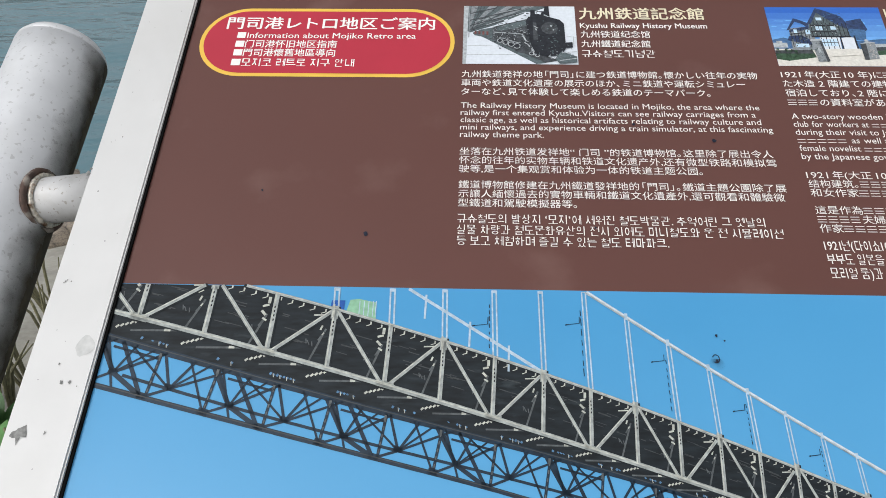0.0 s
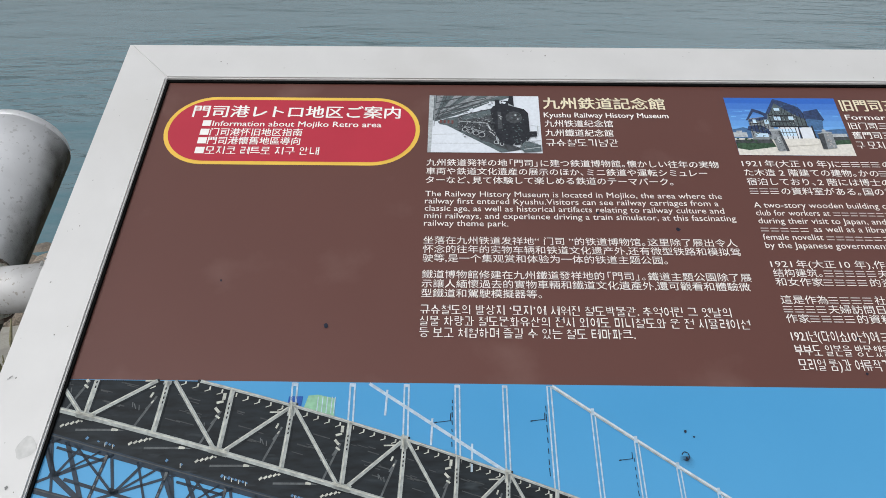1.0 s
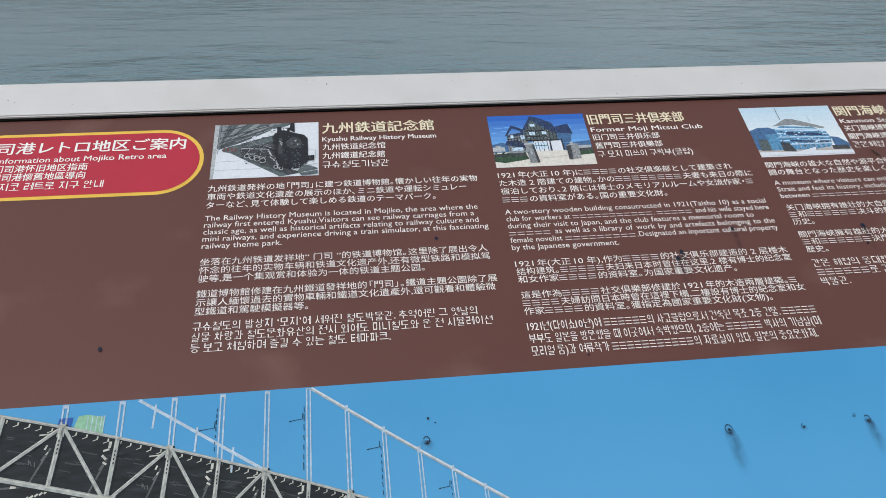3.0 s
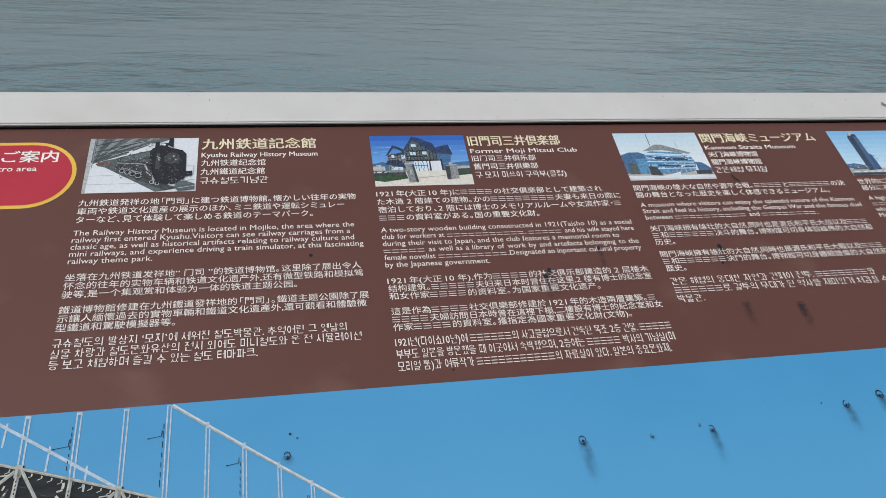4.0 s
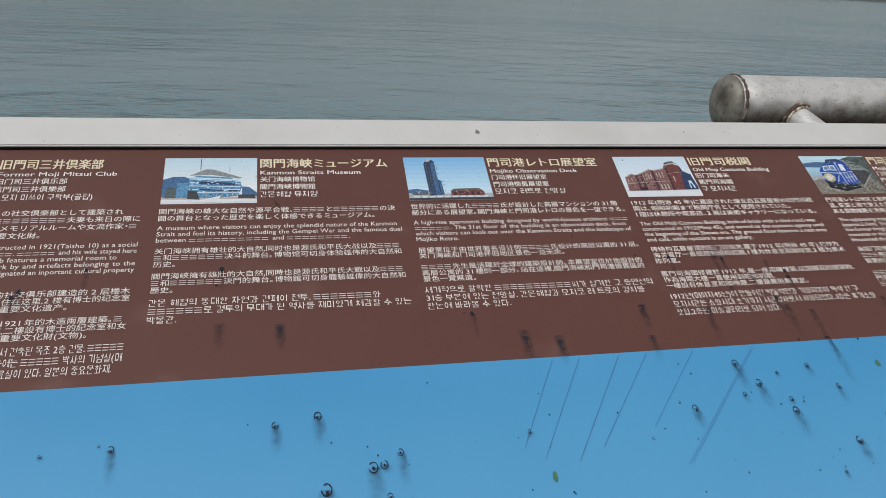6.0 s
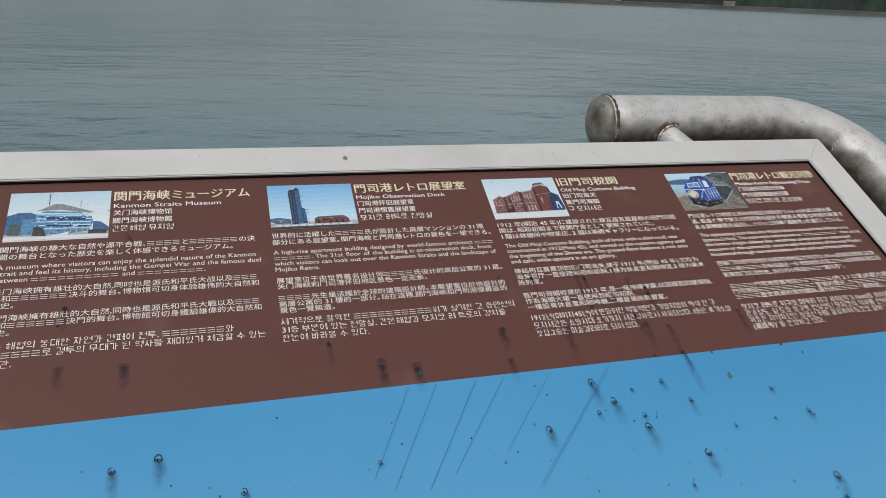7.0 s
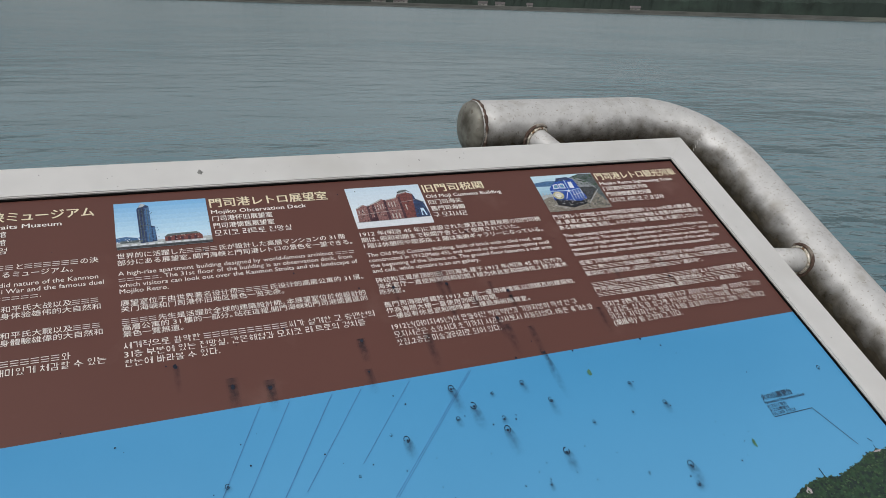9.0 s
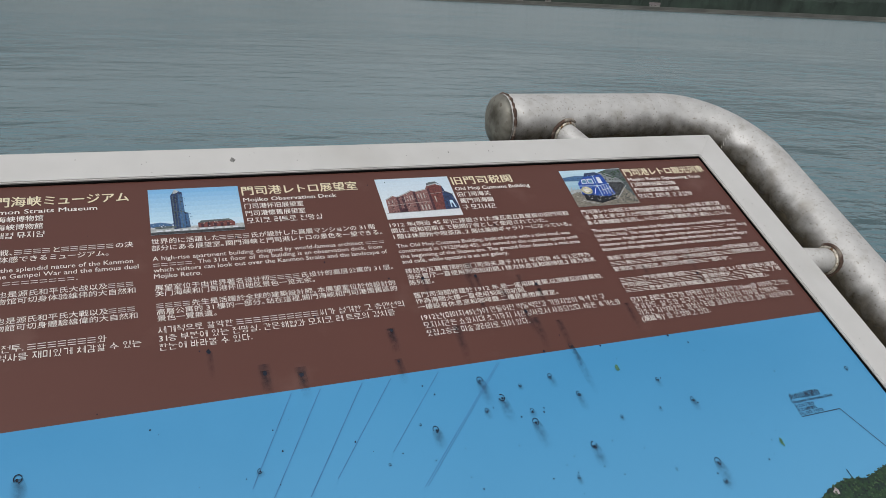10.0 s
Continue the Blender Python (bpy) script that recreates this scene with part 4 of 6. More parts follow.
sheet("container", [(0.1462, -0.3010), (0.1466, -0.2962), (0.1556, -0.2960), (0.1552, -0.3035)], 0.0006, BLUEBOX, picture, "blue printed freight container")

# wooded hill and its caption at the picture's far end
HILL = material("printed_woods", (0.022, 0.052, 0.026), 0.45, spec=0.34, grain=0.5, grain_scale=260, stain=(0.012, 0.026, 0.022), stain_scale=150, stain_low=0.46, stain_high=0.62)
CROWN = ink("printed_tree_crowns", (0.048, 0.085, 0.040), 0.5, 300)
CROWN_DARK = ink("printed_tree_shade", (0.008, 0.017, 0.020), 0.5, 300)
TURRET = ink("printed_hilltop_house", (0.42, 0.36, 0.38), 0.2, 300)


def crest(x):
    """The hill's skyline: a knoll, a saddle and the main top."""
    steps = ((1.535, -0.515), (1.5638, -0.487), (1.5788, -0.480), (1.5992, -0.4757), (1.6149, -0.4755), (1.6313, -0.4790), (1.6469, -0.4753), (1.6672, -0.471), (1.6857, -0.4646), (1.6947, -0.4640), (1.760, -0.4685))
    for (x0, y0), (x1, y1) in zip(steps, steps[1:]):
        if x <= x1:
            return y0 + (y1 - y0) * (x - x0) / (x1 - x0)
    return steps[-1][1]


HILL_END = PANEL_W + 0.019
hill = []
for k in range(141):
    x = 1.535 + (HILL_END - 1.535) * k / 140
    hill.append((x, crest(x) + 0.0012 * noise.noise((x * 210, 0, 0)) + 0.0016 * noise.noise((x * 640, 3, 0))))
sheet("wooded_hill", [(1.535, -0.62)] + [(HILL_END, -0.62)] + hill[::-1], 0.0006, HILL, picture, "printed wooded hilltop")
lit, shade = [], []
prng = random.Random(17)
for k in range(900):
    x = prng.uniform(1.54, HILL_END - 0.004)
    y = crest(x) + 0.001 - 0.075 * prng.random() ** 1.3
    r = prng.uniform(0.0006, 0.0019)
    (lit if prng.random() < 0.5 else shade).append([(x + r * prng.uniform(0.6, 1.2) * math.cos(a), y + 0.8 * r * prng.uniform(0.5, 1.2) * math.sin(a)) for a in (2 * math.pi * q / 7 for q in range(7))])
for name, shapes, mat, z in (("tree_shade", shade, CROWN_DARK, 0.00064), ("tree_crowns", lit, CROWN, 0.00068)):
    bm = bmesh.new()
    for n, outline in enumerate(shapes):
        bm.faces.new([bm.verts.new((x, y, z + n * 1e-7)) for x, y in outline])
    tagged(part(name, bm, mat, picture), kind="stuff")
sheet("hilltop_house", [(1.5825, -0.4870), (1.5880, -0.4872), (1.5890, -0.4835), (1.5865, -0.4800), (1.5845, -0.4822), (1.5818, -0.4835)], 0.0007, TURRET, picture, "pale printed house among trees")
sheet("hilltop_house", [(1.6925, -0.4655), (1.7030, -0.4668), (1.7060, -0.4648), (1.6985, -0.4640)], 0.0007, TURRET, picture, "pale printed building on the hilltop")
bars("hilltop_masts", [((1.6139, -0.4662), (1.6142, -0.4755), 0.0012), ((1.6985, -0.4500), (1.7018, -0.4547), 0.0009), ((1.7000, -0.4584), (1.6993, -0.4645), 0.0007)], 0.0007, GIRDER_DARK, picture)
for body, y, size, w in (("火の山展望台", -0.3835, 0.0082, 0.0430), ("Hinoyama Observation Deck", -0.3885, 0.0050, 0.0575), ("火之山了望台", -0.3934, 0.0044, 0.0265), ("火之山瞭望台", -0.3981, 0.0044, 0.0265), ("히노야마 전망대", -0.4026, 0.0042, 0.0325)):
    text(body, 1.6020, y, size, BLACK, picture, w, bold=0.022 if size > 0.006 else 0.012)
bars("caption_rule", [((1.6027, -0.4042), (1.6567, -0.4040), 0.0008), ((1.6567, -0.4040), (1.6815, -0.4537), 0.0007)], 0.0008, BLACK, picture)

# ---- the six small photographs ----
INKS = {n: ink("photo_" + n, c, g, 420) for n, c, g in (
    ("white", (0.62, 0.66, 0.70), 0.06), ("pale_sky", (0.50, 0.66, 0.78), 0.05), ("blue_sky", (0.06, 0.22, 0.62), 0.08), ("mid_sky", (0.15, 0.40, 0.72), 0.06),
    ("black", (0.015, 0.017, 0.022), 0.5), ("char", (0.05, 0.055, 0.06), 0.5), ("slate", (0.085, 0.11, 0.115), 0.35), ("grey", (0.22, 0.24, 0.25), 0.3),
    ("silver", (0.38, 0.41, 0.42), 0.25), ("navy", (0.025, 0.045, 0.11), 0.45), ("hill_blue", (0.055, 0.13, 0.26), 0.3), ("glass", (0.09, 0.24, 0.40), 0.4),
    ("brick", (0.15, 0.050, 0.045), 0.4), ("rose_brick", (0.21, 0.105, 0.10), 0.45), ("brick_dark", (0.06, 0.025, 0.035), 0.4), ("stone", (0.42, 0.39, 0.36), 0.2), ("cream", (0.62, 0.60, 0.54), 0.12),
    ("green", (0.035, 0.075, 0.04), 0.5), ("train_blue", (0.015, 0.07, 0.36), 0.35), ("lemon", (0.46, 0.44, 0.24), 0.35), ("gravel", (0.19, 0.18, 0.15), 0.45), ("sea", (0.14, 0.30, 0.42), 0.2))}
PHOTO_W, PHOTO_H, PHOTO_Y = 0.0928, 0.0655, -0.0840


def photo(k, back, label, sky=None):
    """A small printed photograph; its shapes are drawn in shares of its width and height."""
    x0 = COLUMN + PITCH * k
    ob = sheet("photo", [(x0, PHOTO_Y), (x0 + PHOTO_W, PHOTO_Y), (x0 + PHOTO_W, PHOTO_Y + PHOTO_H), (x0, PHOTO_Y + PHOTO_H)], 0.0005, INKS[back], info_board, label)
    state = [0.0005]
    if sky:
        for j in range(7):
            t = j / 6
            y0, y1 = PHOTO_Y + PHOTO_H * (0.28 + 0.72 * j / 7), PHOTO_Y + PHOTO_H * (0.28 + 0.72 * (j + 1) / 7)
            tone = ink("photo_sky_tone", tuple(a + (b - a) * t for a, b in zip(*sky)), 0.05, 420)
            sheet("sky_tone", [(x0, y0), (x0 + PHOTO_W, y0), (x0 + PHOTO_W, y1), (x0, y1)], 0.00052, tone, ob)

    def draw(name, colour, *shapes):
        state[0] += 0.00004
        bm = bmesh.new()
        for s in shapes:
            f = bm.faces.new([bm.verts.new((x0 + min(1, max(0, x)) * PHOTO_W, PHOTO_Y + min(1, max(0, y)) * PHOTO_H, state[0])) for x, y in s])
            bm.normal_update()
            if f.normal.z < 0:
                f.normal_flip()
        tagged(part(name, bm, INKS[colour], ob), kind="stuff" if len(shapes) > 1 else "")
    return draw


def rect(x0, y0, x1, y1):
    return [(x0, y0), (x1, y0), (x1, y1), (x0, y1)]


def disc(x, y, r, n=12, k=1.42):
    return [(x + r * math.cos(2 * math.pi * i / n), y + r * k * math.sin(2 * math.pi * i / n)) for i in range(n)]


def line(x0, y0, x1, y1, w):
    d = math.hypot(x1 - x0, y1 - y0)
    nx, ny = -(y1 - y0) / d * w / 2, (x1 - x0) / d * w / 2
    return [(x0 - nx, y0 - ny), (x1 - nx, y1 - ny), (x1 + nx, y1 + ny), (x0 + nx, y0 + ny)]


frng = random.Random(23)


def flecks(d, name, colour, x0, y0, x1, y1, n, w=0.014, h=0.022):
    """Small printed lights and darks scattered over part of a photograph."""
    out = []
    for k in range(n):
        x, y = frng.uniform(x0, x1), frng.uniform(y0, y1)
        a, b = w * frng.uniform(0.4, 1.2), h * frng.uniform(0.4, 1.2)
        out.append([(x - a, y - b * 0.6), (x + a * 0.7, y - b), (x + a, y + b * 0.5), (x - a * 0.5, y + b)])
    d(name, colour, *out)


d = photo(0, "white", "small printed photograph of a black steam locomotive under a platform roof")
d("platform_roof", "slate", [(0.03, 1), (0.77, 1), (0.66, 0.92), (0.53, 0.86), (0.40, 0.755), (0.28, 0.66), (0.06, 0.53), (0.03, 0.56)])
d("roof_sheets", "grey", *[[(0.05, 0.56 + 0.012 * k), (0.05, 0.575 + 0.012 * k), (0.13 + 0.17 * k, 1.0), (0.07 + 0.16 * k, 1.0)] for k in range(4)])
d("roof_beams", "char", line(0.05, 0.86, 0.30, 0.97, 0.018), line(0.05, 0.74, 0.52, 0.95, 0.018), line(0.05, 0.65, 0.50, 0.87, 0.016), line(0.06, 0.58, 0.36, 0.74, 0.014), *[line(0.07, 0.56, 0.16 + 0.15 * k, 1.0, 0.007) for k in range(4)])
d("roof_lights", "silver", line(0.10, 0.72, 0.26, 0.80, 0.008), line(0.32, 0.88, 0.52, 0.96, 0.008), line(0.20, 0.66, 0.36, 0.76, 0.007), line(0.40, 0.80, 0.56, 0.90, 0.008))
d("column", "silver", [(0.0, 0.0), (0.0, 1), (0.045, 1), (0.03, 0.0)])
d("column_shade", "grey", [(0.045, 0.25), (0.05, 1), (0.058, 1), (0.052, 0.25)])
d("platform", "white", [(0.03, 0.0), (0.045, 0.44), (0.14, 0.48), (0.24, 0.42), (0.58, 0.12), (0.66, 0.0)])
d("platform_joints", "silver", line(0.04, 0.30, 0.26, 0.31, 0.008), line(0.04, 0.15, 0.46, 0.155, 0.008))
d("platform_edge", "slate", [(0.14, 0.48), (0.20, 0.47), (0.72, 0.02), (0.64, 0.0)])
d("track_bed", "char", [(0.18, 0.47), (0.24, 0.46), (0.66, 0.18), (0.84, 0.06), (0.72, 0.02)])
d("far_carriages", "slate", [(0.08, 0.52), (0.16, 0.58), (0.28, 0.62), (0.28, 0.42), (0.20, 0.44), (0.10, 0.48)])
d("carriage_lights", "brick", *[rect(0.10 + 0.035 * k, 0.50 - 0.006 * k, 0.118 + 0.035 * k, 0.55 - 0.002 * k) for k in range(4)])
d("boiler_side", "char", [(0.26, 0.62), (0.38, 0.68), (0.56, 0.76), (0.60, 0.80), (0.60, 0.16), (0.50, 0.18), (0.36, 0.32), (0.26, 0.42)])
d("boiler_sheen", "slate", [(0.30, 0.62), (0.42, 0.68), (0.56, 0.74), (0.56, 0.64), (0.42, 0.58), (0.30, 0.55)])
d("wheel_rims", "silver", *[disc(0.325 + 0.050 * k, 0.385 - 0.030 * k, 0.026 + 0.002 * k) for k in range(4)], disc(0.60, 0.17, 0.022), disc(0.65, 0.14, 0.02))
d("wheel_hearts", "black", *[disc(0.325 + 0.050 * k, 0.385 - 0.030 * k, 0.018 + 0.002 * k) for k in range(4)], disc(0.60, 0.17, 0.015), disc(0.65, 0.14, 0.013))
d("running_board", "silver", line(0.27, 0.53, 0.52, 0.50, 0.014), line(0.52, 0.50, 0.56, 0.36, 0.014), line(0.54, 0.36, 0.61, 0.25, 0.014), line(0.61, 0.26, 0.62, 0.14, 0.012), line(0.30, 0.45, 0.50, 0.34, 0.010))
d("smoke_deflector", "black", [(0.555, 0.72), (0.58, 0.80), (0.62, 0.86), (0.70, 0.83), (0.78, 0.79), (0.86, 0.75), (0.895, 0.68), (0.90, 0.36), (0.84, 0.28), (0.74, 0.12), (0.64, 0.16), (0.60, 0.30)])
d("steam_dome", "black", rect(0.60, 0.83, 0.64, 0.92), rect(0.655, 0.82, 0.72, 0.90), [(0.715, 0.86), (0.73, 0.99), (0.765, 0.99), (0.77, 0.80)])
d("sky_chinks", "white", [(0.53, 0.82), (0.55, 0.88), (0.60, 0.89), (0.595, 0.80)], [(0.36, 0.735), (0.40, 0.765), (0.385, 0.70)], [(0.655, 0.86), (0.665, 0.89), (0.70, 0.875), (0.69, 0.84)])
d("front_plate", "char", disc(0.765, 0.60, 0.075), [(0.62, 0.70), (0.65, 0.70), (0.66, 0.40), (0.62, 0.40)])
d("front_lights", "silver", line(0.625, 0.64, 0.66, 0.60, 0.010), line(0.64, 0.60, 0.65, 0.56, 0.012), disc(0.78, 0.64, 0.010), disc(0.80, 0.57, 0.008))
d("buffer_beam", "black", [(0.80, 0.34), (0.96, 0.36), (0.96, 0.27), (0.90, 0.26), (0.86, 0.14), (0.76, 0.12)])
d("track", "slate", [(0.80, 0.08), (0.86, 0.20), (0.99, 0.12), (0.99, 0.02), (0.84, 0.0)])
d("rails", "silver", line(0.84, 0.05, 0.99, 0.09, 0.010), line(0.86, 0.18, 0.99, 0.20, 0.008), line(0.91, 0.46, 0.99, 0.44, 0.006), line(0.97, 0.30, 0.97, 0.46, 0.006))
flecks(d, "pipework", "grey", 0.26, 0.40, 0.58, 0.66, 70, 0.008, 0.010)
flecks(d, "pipe_glints", "silver", 0.30, 0.32, 0.60, 0.60, 44, 0.005, 0.007)
flecks(d, "gear_shade", "black", 0.28, 0.22, 0.60, 0.56, 60, 0.010, 0.012)
flecks(d, "front_shades", "slate", 0.62, 0.16, 0.88, 0.74, 34, 0.009, 0.012)
flecks(d, "coupling", "grey", 0.76, 0.08, 0.96, 0.34, 24, 0.007, 0.010)
flecks(d, "roof_wear", "char", 0.08, 0.66, 0.60, 0.98, 26, 0.016, 0.010)

d = photo(1, "blue_sky", "small printed photograph of a half-timbered club house", ((0.16, 0.38, 0.70), (0.028, 0.12, 0.46)))
flecks(d, "thin_cloud", "mid_sky", 0.02, 0.62, 0.98, 0.80, 20, 0.05, 0.012)
d("far_trees", "hill_blue", [(0.0, 0.28), (0.0, 0.43), (0.10, 0.47), (0.2, 0.42), (0.8, 0.42), (0.86, 0.44), (1, 0.46), (1, 0.28)])
d("far_houses", "silver", rect(0.0, 0.30, 0.12, 0.38), rect(0.86, 0.30, 0.99, 0.37), rect(0.03, 0.38, 0.08, 0.41))
d("forecourt", "cream", rect(0, 0, 1, 0.28))
d("lawn", "green", [(0.0, 0.11), (0.0, 0.24), (0.32, 0.25), (0.34, 0.14), (0.10, 0.08)], [(0.86, 0.18), (0.86, 0.30), (1, 0.31), (1, 0.20)])
d("lawn_shade", "char", [(0.0, 0.20), (0.0, 0.25), (0.32, 0.27), (0.32, 0.20)], [(0.86, 0.25), (0.86, 0.31), (1, 0.32), (1, 0.27)])
d("side_wall", "grey", [(0.155, 0.26), (0.165, 0.62), (0.34, 0.66), (0.40, 0.26)])
d("side_roof", "navy", [(0.14, 0.585), (0.225, 0.80), (0.275, 0.77), (0.345, 0.71), (0.34, 0.62), (0.29, 0.70), (0.23, 0.74), (0.165, 0.60)], [(0.13, 0.42), (0.15, 0.49), (0.26, 0.51), (0.35, 0.40), (0.33, 0.34)], [(0.17, 0.60), (0.33, 0.66), (0.34, 0.60), (0.16, 0.56)])
d("front_wall", "slate", [(0.34, 0.48), (0.345, 0.72), (0.44, 0.95), (0.56, 0.76), (0.66, 0.80), (0.68, 0.50)])
d("front_roof", "navy", [(0.33, 0.70), (0.44, 0.98), (0.52, 0.93), (0.645, 0.83), (0.68, 0.70), (0.66, 0.62), (0.60, 0.68), (0.55, 0.74), (0.44, 0.90), (0.365, 0.70)], [(0.67, 0.60), (0.675, 0.75), (0.81, 0.80), (0.84, 0.61), (0.82, 0.58)])
d("wing_wall", "hill_blue", [(0.67, 0.44), (0.68, 0.62), (0.82, 0.60), (0.80, 0.42)])
d("lower_wall", "white", [(0.40, 0.26), (0.41, 0.48), (0.58, 0.48), (0.57, 0.26)], [(0.585, 0.26), (0.59, 0.46), (0.67, 0.48), (0.71, 0.46), (0.70, 0.27)])
d("timber_frame", "black", rect(0.345, 0.47, 0.68, 0.495), rect(0.35, 0.555, 0.56, 0.575), rect(0.36, 0.66, 0.58, 0.685), *[line(0.36 + 0.034 * k, 0.48, 0.36 + 0.034 * k, 0.72, 0.007) for k in range(10)], *[line(0.42 + 0.045 * k, 0.26, 0.42 + 0.045 * k, 0.48, 0.007) for k in range(4)], rect(0.58, 0.26, 0.592, 0.5), rect(0.70, 0.28, 0.715, 0.5),
  *[line(0.17 + 0.03 * k, 0.30, 0.175 + 0.03 * k, 0.62, 0.006) for k in range(6)], line(0.16, 0.52, 0.34, 0.55, 0.012), *[line(0.39 + 0.03 * k, 0.72, 0.40 + 0.03 * k, 0.80, 0.006) for k in range(5)])
d("windows", "pale_sky", rect(0.395, 0.59, 0.455, 0.655), rect(0.525, 0.60, 0.57, 0.66), rect(0.415, 0.32, 0.55, 0.44), rect(0.30, 0.52, 0.34, 0.60), rect(0.20, 0.54, 0.23, 0.60), rect(0.42, 0.76, 0.47, 0.81), rect(0.19, 0.30, 0.30, 0.36))
d("window_bars", "char", *[rect(0.433 + 0.028 * k, 0.32, 0.438 + 0.028 * k, 0.44) for k in range(4)], rect(0.415, 0.375, 0.55, 0.385), rect(0.422, 0.59, 0.427, 0.655))
d("garden_wall", "cream", [(0.42, 0.14), (0.42, 0.27), (0.72, 0.28), (0.72, 0.18)])
d("gate_post", "grey", [(0.325, 0.40), (0.41, 0.41), (0.435, 0.07), (0.345, 0.06)], [(0.74, 0.36), (0.86, 0.385), (0.86, 0.12), (0.74, 0.10)])
d("post_shade", "char", [(0.395, 0.40), (0.415, 0.41), (0.44, 0.07), (0.415, 0.06)], [(0.735, 0.36), (0.785, 0.37), (0.775, 0.10), (0.735, 0.10)])
d("post_caps", "silver", [(0.315, 0.40), (0.325, 0.435), (0.41, 0.44), (0.42, 0.41)], [(0.725, 0.355), (0.80, 0.40), (0.875, 0.385)], disc(0.795, 0.41, 0.018), rect(0.365, 0.20, 0.385, 0.29))
flecks(d, "timber_lights", "silver", 0.36, 0.50, 0.60, 0.70, 26, 0.006, 0.010)
flecks(d, "wing_shades", "slate", 0.17, 0.30, 0.34, 0.60, 30, 0.008, 0.014)
flecks(d, "lawn_leaves", "green", 0.02, 0.11, 0.32, 0.27, 26, 0.014, 0.012)
flecks(d, "post_stones", "slate", 0.34, 0.08, 0.41, 0.38, 22, 0.008, 0.010)
flecks(d, "post_stones", "stone", 0.79, 0.13, 0.855, 0.36, 18, 0.008, 0.010)
flecks(d, "roof_tiles", "hill_blue", 0.46, 0.74, 0.66, 0.88, 14, 0.012, 0.008)

d = photo(2, "white", "small printed photograph of a glass-fronted harbour museum", ((0.66, 0.72, 0.74), (0.45, 0.60, 0.70)))
d("hill_range", "hill_blue", [(0, 0.14), (0, 0.52), (0.10, 0.58), (0.22, 0.58), (0.30, 0.52), (0.30, 0.14)], [(0.84, 0.12), (0.84, 0.36), (0.92, 0.34), (1, 0.22), (1, 0.12)])
d("quay", "stone", rect(0, 0.02, 1, 0.14))
d("hall", "glass", [(0.15, 0.12), (0.15, 0.44), (0.28, 0.44), (0.27, 0.54), (0.36, 0.60), (0.70, 0.56), (0.82, 0.46), (0.84, 0.34), (0.80, 0.16), (0.60, 0.12)])
d("roof_plane", "grey", [(0.27, 0.60), (0.44, 0.74), (0.52, 0.74), (0.84, 0.55), (0.80, 0.53), (0.50, 0.62)])
d("facade_banding", "pale_sky", *[line(0.28, 0.53 - 0.075 * k, 0.82, 0.47 - 0.06 * k, 0.018) for k in range(5)], line(0.26, 0.56, 0.82, 0.50, 0.025))
d("shaded_front", "navy", line(0.38, 0.45, 0.76, 0.41, 0.05), line(0.38, 0.30, 0.80, 0.26, 0.03))
d("stair_block", "char", [(0.26, 0.10), (0.27, 0.28), (0.36, 0.26), (0.40, 0.08)], rect(0.80, 0.10, 0.98, 0.18))
d("low_block", "slate", [(0.03, 0.12), (0.05, 0.34), (0.14, 0.34), (0.15, 0.12)])
d("mast", "char", rect(0.385, 0.72, 0.392, 0.97), rect(0.70, 0.66, 0.703, 0.80))
d("forecourt", "white", [(0, 0.02), (0, 0.09), (0.42, 0.08), (0.62, 0.16), (0.60, 0.09), (1, 0.08), (1, 0.02)])
d("columns", "silver", *[rect(0.46 + 0.055 * k, 0.14, 0.468 + 0.055 * k, 0.26) for k in range(7)])
flecks(d, "facade_lights", "pale_sky", 0.30, 0.18, 0.80, 0.54, 34, 0.014, 0.012)
flecks(d, "facade_darks", "navy", 0.30, 0.16, 0.80, 0.50, 22, 0.012, 0.012)

d = photo(3, "pale_sky", "small printed photograph of a dark blue observation tower", ((0.42, 0.62, 0.76), (0.19, 0.42, 0.68)))
d("skyline", "hill_blue", [(0, 0.14), (0, 0.24), (0.10, 0.26), (0.22, 0.22), (0.30, 0.26), (0.30, 0.12)])
d("waterfront", "silver", rect(0, 0.04, 1, 0.15))
d("tower", "navy", [(0.245, 0.10), (0.235, 0.84), (0.285, 0.97), (0.365, 0.91), (0.375, 0.46), (0.41, 0.44), (0.42, 0.12)])
d("tower_faces", "hill_blue", [(0.32, 0.12), (0.315, 0.86), (0.362, 0.88), (0.372, 0.46), (0.372, 0.12)], rect(0.385, 0.14, 0.41, 0.42))
d("tower_edges", "slate", line(0.265, 0.12, 0.258, 0.84, 0.010), line(0.295, 0.12, 0.290, 0.86, 0.008), line(0.342, 0.12, 0.340, 0.86, 0.006), line(0.245, 0.48, 0.372, 0.47, 0.010))
d("crown", "silver", [(0.255, 0.88), (0.285, 0.975), (0.335, 0.94), (0.30, 0.89)])
d("red_sheds", "brick", [(0.50, 0.10), (0.50, 0.20), (0.60, 0.24), (0.86, 0.24), (0.90, 0.18), (0.90, 0.10)])
d("shed_roofs", "slate", [(0.49, 0.19), (0.54, 0.25), (0.84, 0.26), (0.88, 0.22), (0.60, 0.21)], rect(0.04, 0.12, 0.26, 0.17))
d("shed_gates", "brick_dark", *[rect(0.53 + 0.07 * k, 0.10, 0.56 + 0.07 * k, 0.18) for k in range(5)])
d("quay_edge", "char", rect(0, 0.0, 1, 0.05))
d("parked_boats", "white", *[rect(0.06 + 0.09 * k, 0.055, 0.12 + 0.09 * k, 0.085) for k in range(10)])
flecks(d, "window_lights", "hill_blue", 0.26, 0.14, 0.45, 0.44, 26, 0.010, 0.010)
